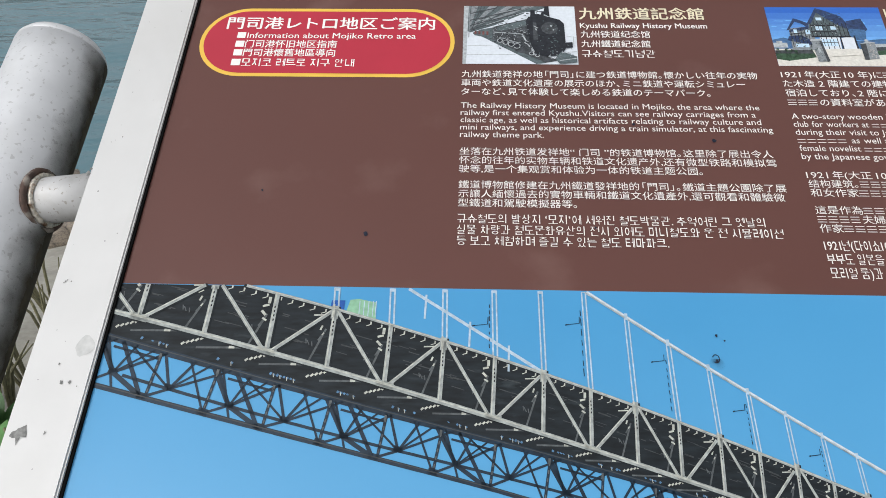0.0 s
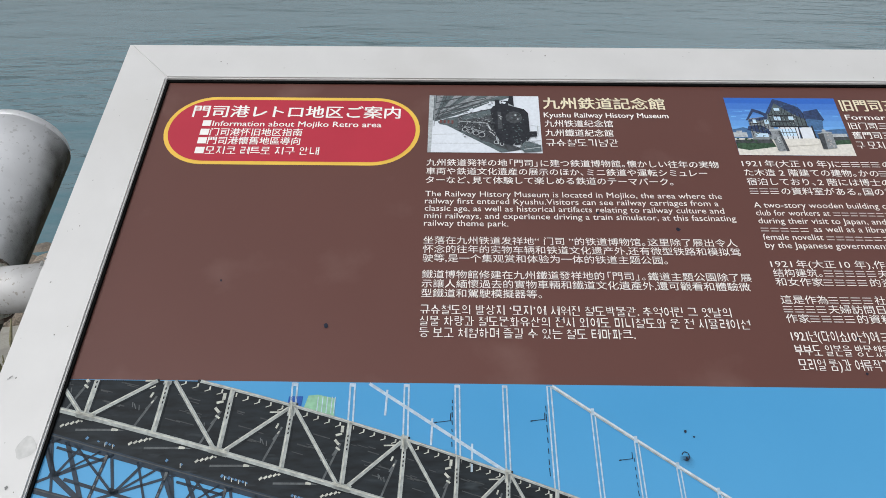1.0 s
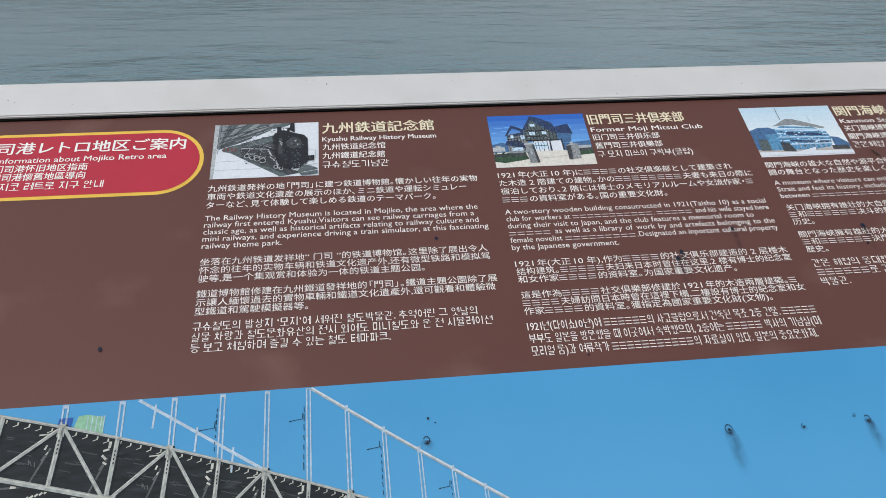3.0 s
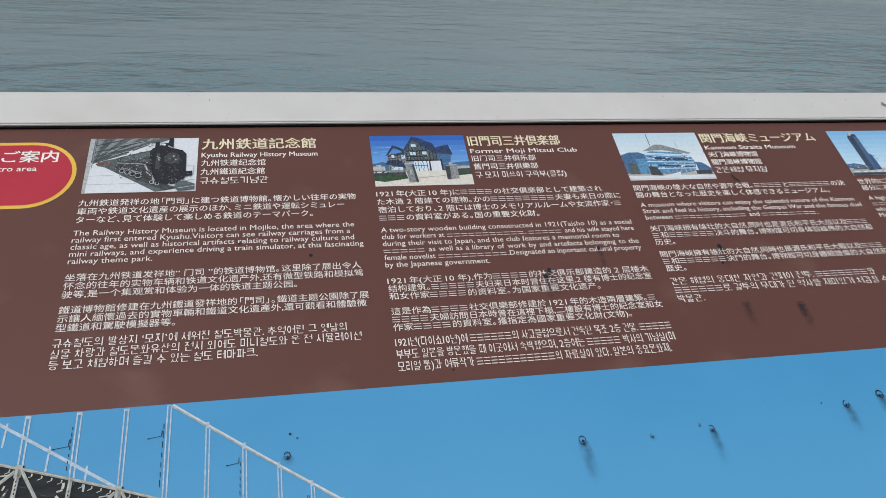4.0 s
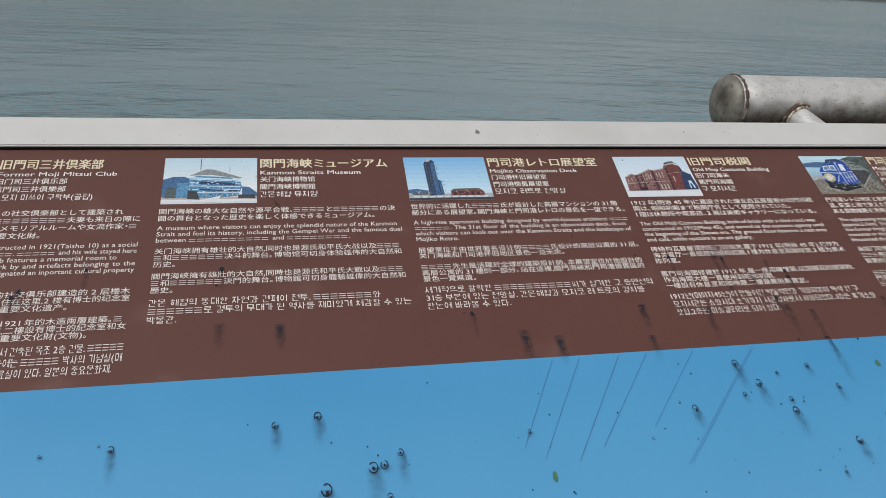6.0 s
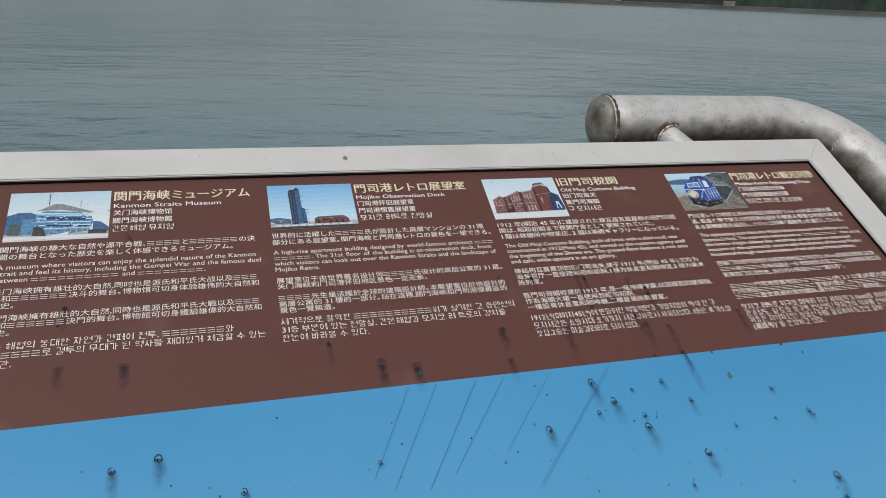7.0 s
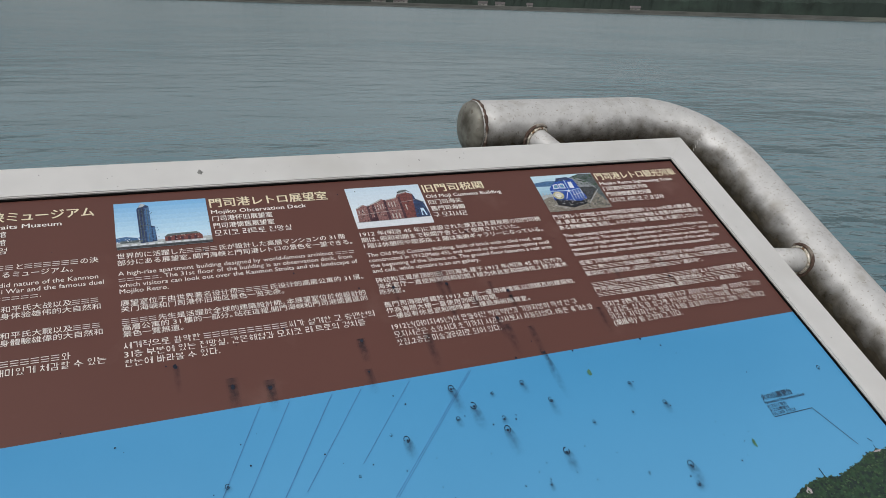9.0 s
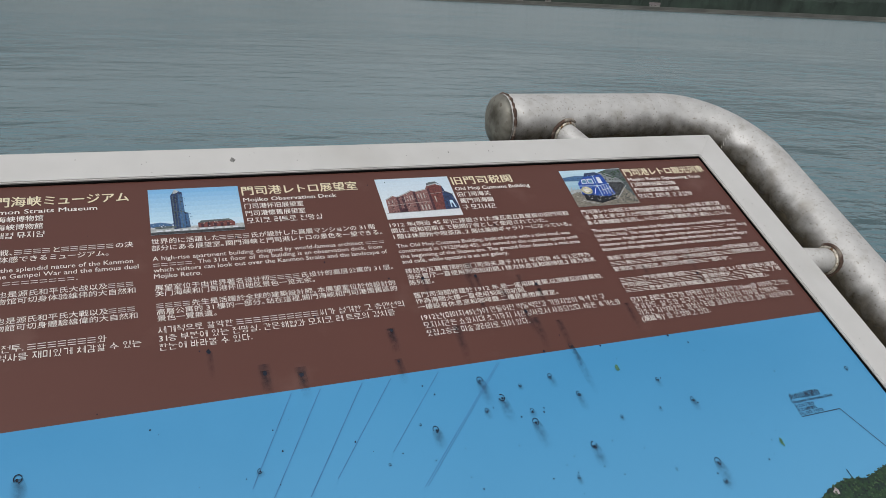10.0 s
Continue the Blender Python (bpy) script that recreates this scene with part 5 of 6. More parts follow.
flecks(d, "tower_windows", "black", 0.26, 0.44, 0.40, 0.90, 24, 0.010, 0.012)
flecks(d, "shore_houses", "white", 0.0, 0.13, 0.24, 0.22, 16, 0.010, 0.010)
flecks(d, "shed_windows", "stone", 0.52, 0.11, 0.99, 0.21, 16, 0.007, 0.010)

d = photo(4, "white", "small printed photograph of a red brick customs house", ((0.62, 0.70, 0.76), (0.50, 0.62, 0.72)))
d("brick_front", "rose_brick", [(0.045, 0.13), (0.06, 0.48), (0.155, 0.57), (0.21, 0.53), (0.345, 0.62), (0.42, 0.68), (0.465, 0.65), (0.63, 0.70), (0.67, 0.80), (0.80, 0.85), (0.80, 0.16)])
d("tower_flank", "brick", [(0.655, 0.16), (0.67, 0.76), (0.80, 0.80), (0.865, 0.76), (0.88, 0.18)])
d("shaded_side", "navy", [(0.80, 0.16), (0.865, 0.78), (0.885, 0.62), (0.97, 0.54), (0.995, 0.24), (0.99, 0.17)])
d("parapets", "silver", line(0.06, 0.475, 0.155, 0.56, 0.02), line(0.21, 0.525, 0.345, 0.61, 0.02), line(0.345, 0.61, 0.42, 0.67, 0.025), line(0.465, 0.64, 0.63, 0.69, 0.022), line(0.67, 0.78, 0.80, 0.83, 0.025), line(0.885, 0.62, 0.97, 0.54, 0.012))
d("roof_tower", "slate", [(0.67, 0.80), (0.70, 0.86), (0.80, 0.88), (0.865, 0.78), (0.80, 0.84)])
d("piers", "brick_dark", *[[(x, 0.15), (x + 0.015, y), (x + 0.045, y + 0.01), (x + 0.035, 0.15)] for x, y in ((0.19, 0.52), (0.26, 0.54), (0.43, 0.64), (0.635, 0.70))], [(0.22, 0.15), (0.23, 0.24), (0.30, 0.25), (0.30, 0.15)])
d("window_rows", "stone", *[line(0.085 + 0.05 * k, 0.36 + 0.02 * k, 0.088 + 0.05 * k, 0.43 + 0.02 * k, 0.014) for k in range(2)], *[line(0.31 + 0.035 * k, 0.40 + 0.012 * k, 0.313 + 0.035 * k, 0.52 + 0.012 * k, 0.011) for k in range(4)], *[line(0.50 + 0.04 * k, 0.44 + 0.01 * k, 0.503 + 0.04 * k, 0.58 + 0.01 * k, 0.013) for k in range(3)], *[line(0.50 + 0.045 * k, 0.18, 0.503 + 0.045 * k, 0.30, 0.018) for k in range(3)], line(0.72, 0.36, 0.722, 0.50, 0.016))
d("bright_gable", "pale_sky", [(0.885, 0.20), (0.895, 0.38), (0.935, 0.38), (0.955, 0.20), (0.935, 0.20), (0.925, 0.31), (0.905, 0.31), (0.90, 0.20)])
d("string_course", "stone", line(0.055, 0.32, 0.64, 0.38, 0.010), line(0.66, 0.56, 0.87, 0.60, 0.008))
d("street", "white", rect(0, 0, 1, 0.14))
d("kerb_line", "grey", line(0.02, 0.14, 0.98, 0.16, 0.010))
flecks(d, "shaded_bricks", "brick_dark", 0.07, 0.16, 0.64, 0.52, 60, 0.008, 0.016)
flecks(d, "bright_bricks", "stone", 0.08, 0.20, 0.64, 0.60, 40, 0.006, 0.010)
flecks(d, "flank_bricks", "brick_dark", 0.67, 0.18, 0.86, 0.74, 30, 0.008, 0.014)
flecks(d, "side_windows", "hill_blue", 0.83, 0.20, 0.97, 0.54, 12, 0.008, 0.014)

d = photo(5, "sea", "small printed photograph of a blue sightseeing train", ((0.22, 0.40, 0.52), (0.45, 0.62, 0.72)))
d("far_hills", "hill_blue", [(0, 0.70), (0, 0.80), (0.2, 0.84), (0.5, 0.82), (0.5, 0.68)])
d("near_shore", "silver", [(0.0, 0.36), (0.0, 0.44), (0.24, 0.48), (0.24, 0.38)])
d("bank", "slate", [(0.62, 0.20), (0.60, 0.90), (0.78, 0.99), (1, 0.98), (1, 0.1)])
d("trackside", "gravel", [(0.0, 0.0), (0.0, 0.34), (0.12, 0.40), (0.30, 0.34), (0.7, 0.22), (0.88, 0.52), (1, 0.14), (1, 0)])
d("carriages", "grey", [(0.56, 0.50), (0.58, 0.90), (0.72, 0.88), (0.92, 0.68), (0.93, 0.54), (0.74, 0.30)])
d("carriage_shade", "char", [(0.60, 0.30), (0.60, 0.62), (0.90, 0.60), (0.93, 0.54), (0.74, 0.24)])
d("engine", "train_blue", [(0.17, 0.30), (0.19, 0.62), (0.26, 0.72), (0.34, 0.80), (0.38, 0.90), (0.56, 0.92), (0.64, 0.84), (0.70, 0.30), (0.54, 0.18), (0.30, 0.20)])
d("engine_roof", "navy", [(0.34, 0.80), (0.38, 0.90), (0.56, 0.92), (0.62, 0.84), (0.48, 0.82)])
d("cab_windows", "white", [(0.25, 0.60), (0.27, 0.72), (0.345, 0.74), (0.345, 0.61)], [(0.36, 0.61), (0.36, 0.74), (0.45, 0.74), (0.45, 0.60)], [(0.52, 0.60), (0.53, 0.78), (0.59, 0.78), (0.59, 0.60)])
d("window_glass", "glass", [(0.265, 0.62), (0.28, 0.70), (0.335, 0.715), (0.335, 0.63)], [(0.375, 0.63), (0.375, 0.715), (0.435, 0.715), (0.435, 0.62)])
d("cab_line", "pale_sky", line(0.19, 0.55, 0.48, 0.53, 0.018), line(0.48, 0.53, 0.68, 0.58, 0.012), line(0.47, 0.24, 0.49, 0.84, 0.010))
d("head_board", "lemon", disc(0.27, 0.42, 0.085, 18, 1.25))
d("board_face", "cream", disc(0.27, 0.43, 0.055, 14, 1.25))
d("handrails", "white", *[line(0.52 + 0.045 * k, 0.30, 0.53 + 0.045 * k, 0.54, 0.010) for k in range(4)], line(0.50, 0.40, 0.68, 0.46, 0.010), line(0.36, 0.30, 0.44, 0.50, 0.010), disc(0.46, 0.52, 0.018))
d("running_gear", "black", [(0.18, 0.16), (0.18, 0.32), (0.36, 0.28), (0.56, 0.22), (0.70, 0.30), (0.64, 0.14), (0.40, 0.06)])
d("fence", "silver", *[line(0.02 + 0.045 * k, 0.40 - 0.02 * k, 0.05 + 0.045 * k, 0.52 - 0.02 * k, 0.012) for k in range(4)], line(0.02, 0.46, 0.2, 0.40, 0.012))
d("rails", "silver", line(0.12, 0.16, 0.34, 0.04, 0.012), line(0.66, 0.12, 0.94, 0.50, 0.010))
flecks(d, "bank_leaves", "green", 0.66, 0.62, 0.98, 0.94, 46, 0.016, 0.020)
flecks(d, "bank_shade", "char", 0.64, 0.40, 0.98, 0.90, 30, 0.014, 0.020)
flecks(d, "ballast", "char", 0.62, 0.04, 0.98, 0.34, 40, 0.012, 0.016)
flecks(d, "ballast_lights", "stone", 0.04, 0.03, 0.98, 0.30, 46, 0.010, 0.012)
flecks(d, "gear_lights", "grey", 0.20, 0.10, 0.66, 0.28, 26, 0.010, 0.010)
flecks(d, "engine_darks", "navy", 0.22, 0.22, 0.66, 0.60, 30, 0.010, 0.018)
flecks(d, "engine_lights", "glass", 0.22, 0.26, 0.66, 0.82, 24, 0.008, 0.014)
flecks(d, "engine_glints", "white", 0.24, 0.26, 0.66, 0.84, 20, 0.005, 0.008)
flecks(d, "board_marks", "grey", 0.20, 0.36, 0.34, 0.50, 12, 0.008, 0.010)

# ---- grime on the print: ringed insect marks with run-down streaks, specks, drip lines ----
GRIME = material("dark_grime", (0.014, 0.019, 0.032), 0.7, spec=0.2, grain=0.4, grain_scale=500)
ALGAE = material("green_grime", (0.055, 0.16, 0.095), 0.8, grain=0.3, grain_scale=300)


def streak_material():
    m = material("thin_grime_streak", (0.016, 0.02, 0.03), 0.75)
    nt = m.node_tree
    b = nt.nodes["Principled BSDF"]
    tc = nt.nodes.new("ShaderNodeTexCoord")
    sep = nt.nodes.new("ShaderNodeSeparateXYZ")
    n = nt.nodes.new("ShaderNodeTexNoise")
    n.inputs["Scale"].default_value, n.inputs["Detail"].default_value = 190, 4
    across = nt.nodes.new("ShaderNodeMath")
    across.operation = "PINGPONG"
    across.inputs[1].default_value = 0.5
    r = nt.nodes.new("ShaderNodeMapRange")
    r.inputs["From Min"].default_value, r.inputs["From Max"].default_value = 0.22, 0.80
    p1 = nt.nodes.new("ShaderNodeMath")
    p1.operation = "MULTIPLY"
    p2 = nt.nodes.new("ShaderNodeMath")
    p2.operation = "MULTIPLY"
    p3 = nt.nodes.new("ShaderNodeMath")
    p3.operation = "MULTIPLY"
    p3.inputs[1].default_value = 1.7
    nt.links.new(tc.outputs["Generated"], sep.inputs["Vector"])
    nt.links.new(tc.outputs["Object"], n.inputs["Vector"])
    nt.links.new(n.outputs["Fac"], r.inputs["Value"])
    nt.links.new(sep.outputs["X"], across.inputs[0])
    nt.links.new(sep.outputs["Y"], p1.inputs[0])
    nt.links.new(r.outputs["Result"], p1.inputs[1])
    nt.links.new(across.outputs[0], p2.inputs[0])
    nt.links.new(p1.outputs[0], p2.inputs[1])
    nt.links.new(p2.outputs[0], p3.inputs[0])
    nt.links.new(p3.outputs[0], b.inputs["Alpha"])
    return m


STREAK = streak_material()
grng = random.Random(11)


def insect_mark(x, y, r, run, lean=0.08):
    """A broken dark ring with a dark core and a thin streak washed down from it."""
    bm = bmesh.new()
    n = 18
    skip = grng.randrange(n)
    for k in range(n):
        if (k - skip) % n < 3:
            continue
        a0, a1 = 2 * math.pi * k / n, 2 * math.pi * (k + 1) / n
        w0, w1 = grng.uniform(0.70, 0.88), grng.uniform(0.70, 0.88)
        bm.faces.new([bm.verts.new((x + r * q * math.cos(a), y + 1.25 * r * q * math.sin(a), 0.0011)) for a, q in ((a0, w0), (a0, 1), (a1, 1), (a1, w1))])
    cx, cy = x + grng.uniform(-0.2, 0.2) * r, y - r * grng.uniform(0.1, 0.7)
    bm.faces.new([bm.verts.new((cx + r * 0.36 * grng.uniform(0.6, 1.1) * math.cos(a), cy + r * 0.52 * grng.uniform(0.6, 1.1) * math.sin(a), 0.0012)) for a in (2 * math.pi * k / 9 for k in range(9))])
    part("insect_mark", bm, GRIME, info_board, "dark ringed insect mark")
    if run:
        bm = bmesh.new()
        vs = []
        for k in range(7):
            t = k / 6
            w = r * (1.2 + 0.9 * math.sin(t * 3.1))
            vs.append([bm.verts.new((x + lean * run * t + s * w, y - run * t, 0.00105)) for s in (-1, 1)])
        for a, b in zip(vs, vs[1:]):
            bm.faces.new((a[0], b[0], b[1], a[1]))
        part("grime_streak", bm, STREAK, info_board, "thin dark streak washed down the print")


MARKS_A = [(1.2652, -0.3031, 4, 30), (1.2804, -0.3254, 4, 28), (1.2610, -0.3359, 2.6, 10), (1.3041, -0.3156, 2, 6), (1.3396, -0.3106, 3, 14), (1.3058, -0.3441, 2.6, 8),
           (1.3048, -0.3558, 4, 30), (1.3616, -0.3346, 3, 20), (1.4566, -0.3338, 2.4, 10), (1.4846, -0.3624, 3, 14), (1.4427, -0.3650, 1.8, 5), (1.3959, -0.3668, 2, 5),
           (1.3532, -0.3893, 4, 26), (1.4739, -0.4300, 4.2, 28), (1.4707, -0.4497, 3, 10), (1.2063, -0.3458, 3.6, 22), (1.1934, -0.3387, 1.6, 0), (1.1563, -0.3709, 1.6, 0)]
MARKS_B = [(1.0479, -0.3551, 2.4, 6), (1.3779, -0.2793, 3, 60), (1.7031, -0.3602, 3, 0), (0.6082, -0.3408, 3.6, 34), (0.6634, -0.3428, 1.8, 4), (0.7042, -0.3378, 1.6, 0),
           (0.7132, -0.3413, 3, 30), (0.8366, -0.3316, 3.4, 26), (0.8710, -0.3260, 4, 28), (0.8749, -0.3892, 5.5, 22), (0.9125, -0.3745, 5, 34), (0.9216, -0.3728, 4, 8),
           (0.9357, -0.3636, 3.4, 30), (0.9235, -0.3990, 3, 8), (0.9405, -0.4062, 4.5, 20), (0.3939, -0.3318, 3, 8), (1.4258, -0.4288, 1.6, 0), (1.3240, -0.4162, 2, 8)]
for x, y, r, run in MARKS_A + MARKS_B:
    insect_mark(x, y, 0.8 * r / 1000, run / 1000)


def speck(x, y, r, mat=None, tall=1.2):
    bm = bmesh.new()
    bm.faces.new([bm.verts.new((x + r * grng.uniform(0.6, 1.2) * math.cos(a), y + tall * r * grng.uniform(0.6, 1.2) * math.sin(a), 0.0011)) for a in (2 * math.pi * k / 9 for k in range(9))])
    part("grime_speck", bm, mat or GRIME, info_board)


for x, y, r in ((1.0657, -0.2630, 3.6), (1.0981, -0.2695, 3.4), (1.1913, -0.2697, 1.8), (1.1936, -0.2334, 2.4), (0.8424, -0.2385, 2.2), (0.1646, -0.2445, 2.6), (0.0861, -0.2089, 1.2),
                (0.4177, -0.1595, 2.2), (1.4116, -0.2846, 1.6), (1.5192, -0.2967, 1.5), (1.4989, -0.2843, 2.0), (1.3190, -0.3435, 0.9), (0.3963, -0.3159, 1.3), (0.4010, -0.3195, 0.9)):
    speck(x, y, 0.72 * r / 1000)
    if 0.8 < x < 1.5 and y > -0.275:
        bm = bmesh.new()
        bm.faces.new([bm.verts.new(p + (0.00105,)) for p in ((x - 0.005, y - 0.026), (x + 0.006, y - 0.026), (x + 0.004, y + 0.003), (x - 0.004, y + 0.003))])
        part("grime_streak", bm, STREAK, info_board, "thin dark streak washed down the print")
for k in range(70):
    speck(grng.triangular(0.55, PANEL_W - 0.03, 1.35), grng.uniform(-0.47, -0.292), grng.uniform(0.0003, 0.0009))
for k in range(34):
    speck(grng.triangular(0.10, PANEL_W - 0.05, 1.2), grng.uniform(-0.283, -0.02), grng.uniform(0.0004, 0.0013))
for x, y in ((0.79, -0.168), (0.62, -0.186), (1.305, -0.176), (1.372, -0.196), (1.345, -0.230), (1.588, -0.205), (0.672, -0.165), (0.615, -0.1925), (1.02, -0.232), (1.245, -0.172)):
    speck(x, y, 0.0022)
    bm = bmesh.new()
    bm.faces.new([bm.verts.new(p + (0.00105,)) for p in ((x - 0.003, y - 0.03), (x + 0.004, y - 0.03), (x + 0.003, y), (x - 0.003, y))])
    part("grime_streak", bm, STREAK, info_board)
def blot(x, y, wide, tall):
    """A soft smear of dirt."""
    bm = bmesh.new()
    vs = [[bm.verts.new((x + side * wide * (0.5 + 0.5 * math.sin(0.6 + 2.0 * k / 5)), y + tall * (0.5 - k / 5), 0.00107)) for side in (-1, 1)] for k in range(6)]
    for a, b in zip(vs, vs[1:]):
        bm.faces.new((a[0], b[0], b[1], a[1]))
    part("grime_streak", bm, STREAK, info_board, "soft dark smear of dirt over the print")


for x, y, wide, tall in ((1.302, -0.168, 0.006, 0.022), (1.297, -0.185, 0.005, 0.030), (1.355, -0.190, 0.004, 0.020), (1.330, -0.212, 0.005, 0.026), (1.372, -0.214, 0.004, 0.024), (1.300, -0.222, 0.004, 0.020),
                         (1.262, -0.262, 0.006, 0.050), (1.352, -0.262, 0.006, 0.046), (1.378, -0.268, 0.005, 0.044), (1.235, -0.240, 0.004, 0.024), (1.520, -0.196, 0.004, 0.024), (1.590, -0.190, 0.004, 0.030),
                         (1.066, -0.268, 0.007, 0.030), (1.098, -0.274, 0.007, 0.026), (0.79, -0.245, 0.006, 0.030), (1.47, -0.255, 0.005, 0.040), (0.842, -0.246, 0.006, 0.026), (1.192, -0.246, 0.005, 0.030)):
    blot(x, y, wide, tall)
for x, y in ((1.418, -0.3135), (1.5585, -0.4260), (1.060, -0.3960), (0.965, -0.4100)):
    speck(x, y, 0.0024, ALGAE, 2.0)

DRIP = material("thin_printed_wire", (0.045, 0.185, 0.39), 0.4, grain=0.2, grain_scale=90)
for x0, y0, x1, y1, w in ((1.2272, -0.2870, 1.1622, -0.3599, 0.0006), (1.2904, -0.2868, 1.1813, -0.3960, 0.0005), (1.2925, -0.2868, 1.1840, -0.3960, 0.0005),
                          (1.0855, -0.2868, 1.0403, -0.3692, 0.0007), (1.1119, -0.2868, 1.0560, -0.3800, 0.0007), (1.1511, -0.2868, 1.0850, -0.3850, 0.0009), (1.1790, -0.2868, 1.1100, -0.3740, 0.0007)):
    bars("printed_wire", [((x0, y0), (x1, y1), w)], 0.0007, DRIP, picture)

# scuffs and rivets on the rim
SCUFF = material("grey_scuff", (0.20, 0.20, 0.19), 0.7, grain=0.5, grain_scale=300)
RIVET = material("dark_rivet", (0.05, 0.05, 0.05), 0.5, 0.5)
def rim_scuff(x, y, r):
    bm = bmesh.new()
    bm.faces.new([bm.verts.new((x + r * grng.uniform(0.35, 1.1) * math.cos(a), y + 1.3 * r * grng.uniform(0.35, 1.1) * math.sin(a), LIP + 0.0003)) for a in (2 * math.pi * k / 13 for k in range(13))])
    part("scuff", bm, SCUFF, info_board)


for x, y, r in ((1.071, 0.019, 0.0034), (1.335, 0.020, 0.0013), (1.391, 0.020, 0.0011), (-0.034, -0.392, 0.0055), (0.33, 0.028, 0.0009), (-0.035, -0.288, 0.0007), (-0.034, -0.287, 0.0006), (-0.036, -0.289, 0.0005), (-0.017, -0.359, 0.0016), (-0.012, -0.359, 0.0012), (-0.044, -0.199, 0.0022), (-0.043, -0.195, 0.0012), (-0.022, -0.347, 0.0008), (-0.018, -0.391, 0.001)):
    rim_scuff(x, y, r)
for k in range(26):
    rim_scuff(grng.uniform(0, PANEL_W), grng.uniform(0.002, 0.036), grng.uniform(0.0003, 0.0008))
for k in range(16):
    rim_scuff(grng.uniform(-0.036, -0.006), grng.uniform(-0.45, 0.0), grng.uniform(0.0003, 0.0008))
    rim_scuff(PANEL_W + grng.uniform(0.006, 0.036), grng.uniform(-0.45, 0.0), grng.uniform(0.0003, 0.0008))
# black strips inside the rim, modelled in place of its shadow gap
RIM_SHADOW = material("black_rim_shadow", (0.006, 0.006, 0.006), 0.9, spec=0.05, grain=0.3, grain_scale=200)
for a, b in (((0.0, TI - 0.0022, 0.0004), (PANEL_W, TI, 0.0022)), ((0.0, B0, 0.0004), (0.0018, TI - 0.0022, 0.0022)), ((PANEL_W, 0, 0), None)):
    bm = bmesh.new()
    if b:
        box(bm, a, b)
    else:
        prism(bm, [(PANEL_W - 0.0018, TI - 0.0022), (PANEL_W, TI - 0.0022), (PANEL_W + SKEW, B0), (PANEL_W + SKEW - 0.0026, B0)], 0.0004, 0.0022)
    part("gasket", bm, RIM_SHADOW, info_board, "black strip standing in for the shadow gap inside the rim")

# a twig caught on the print, and a rubbed patch on the rim
TWIG = material("dry_twig", (0.055, 0.035, 0.022), 0.8, grain=0.4, grain_scale=400)
bm = bmesh.new()
tube(bm, [(0.8387, -0.0803, 0.0018), (0.8409, -0.0865, 0.0026), (0.8442, -0.0896, 0.0018)], [0.0006, 0.0009, 0.0005], 8)
twig = link_mesh("twig", bm, TWIG, True)
twig.matrix_world = BOARD
tagged(twig, "tiny dark dry twig stuck on the brown print", "twig")
RUBBED = material("rubbed_steel", (0.47, 0.47, 0.455), 0.5, 0.2, grain=0.12, grain_scale=220)
bm = bmesh.new()
bm.faces.new([bm.verts.new((-0.0085 + 0.0062 * grng.uniform(0.8, 1.1) * math.cos(a), -0.3345 + 0.0075 * grng.uniform(0.8, 1.1) * math.sin(a), LIP + 0.0002)) for a in (2 * math.pi * k / 17 for k in range(17))])
part("scuff", bm, RUBBED, info_board, "dull rubbed patch on the steel rim")

# ---- quay, stony bank, weeds, and the far side of the strait ----
CONCRETE = material("pale_concrete", (0.33, 0.315, 0.27), 0.85, grain=0.12, grain_scale=30, stain=(0.22, 0.21, 0.18), stain_scale=2.2, stain_low=0.5, stain_high=0.7, bump=0.003, bump_scale=50)
STONE = material("shore_stone", (0.24, 0.20, 0.155), 0.85, grain=0.3, grain_scale=14, stain=(0.10, 0.09, 0.075), stain_scale=5, stain_low=0.5, stain_high=0.7, bump=0.008, bump_scale=22, per_piece=0.3)
LEAF = material("weed_leaf", (0.055, 0.16, 0.03), 0.5, grain=0.25, grain_scale=20, per_piece=0.25)
STALK = material("dry_stalk", (0.16, 0.15, 0.085), 0.8, grain=0.3, grain_scale=60, per_piece=0.3)

# ground out of view, set dark to cut bounce light under the pipes
PAVING = material("dark_paving", (0.13, 0.125, 0.115), 0.85, grain=0.15, grain_scale=40, stain=(0.08, 0.077, 0.07), stain_scale=1.5, bump=0.002, bump_scale=60)
bm = bmesh.new()
box(bm, (-30, -30, -2.2), (30, 0.42, 0.0), 0.02)
quay = link_mesh("pavement", bm, PAVING)
tagged(quay, "dark weathered paved quay under the information board", "quay", kind="structure")

bm = bmesh.new()
nx, ny = 90, 34
grid = []
for j in range(ny + 1):
    row = []
    for i in range(nx + 1):
        x = -9 + 9.2 * i / nx
        y = 0.42 + 5.4 * j / ny
        z = -0.16 - 0.30 * (y - 0.42) + 0.10 * noise.noise((x * 0.9, y * 0.9, 0)) + 0.03 * noise.noise((x * 4, y * 4, 2))
        row.append(bm.verts.new((x, y, min(z, -0.02))))
    grid.append(row)
for j in range(ny):
    for i in range(nx):
        bm.faces.new((grid[j][i], grid[j][i + 1], grid[j + 1][i + 1], grid[j + 1][i]))
bank = link_mesh("ground", bm, CONCRETE, True)
tagged(bank, "pale stony bank sloping from the quay into the sea", "bank", kind="structure")


def bank_z(x, y):
    return min(-0.02, -0.16 - 0.30 * (y - 0.42) + 0.10 * noise.noise((x * 0.9, y * 0.9, 0)))


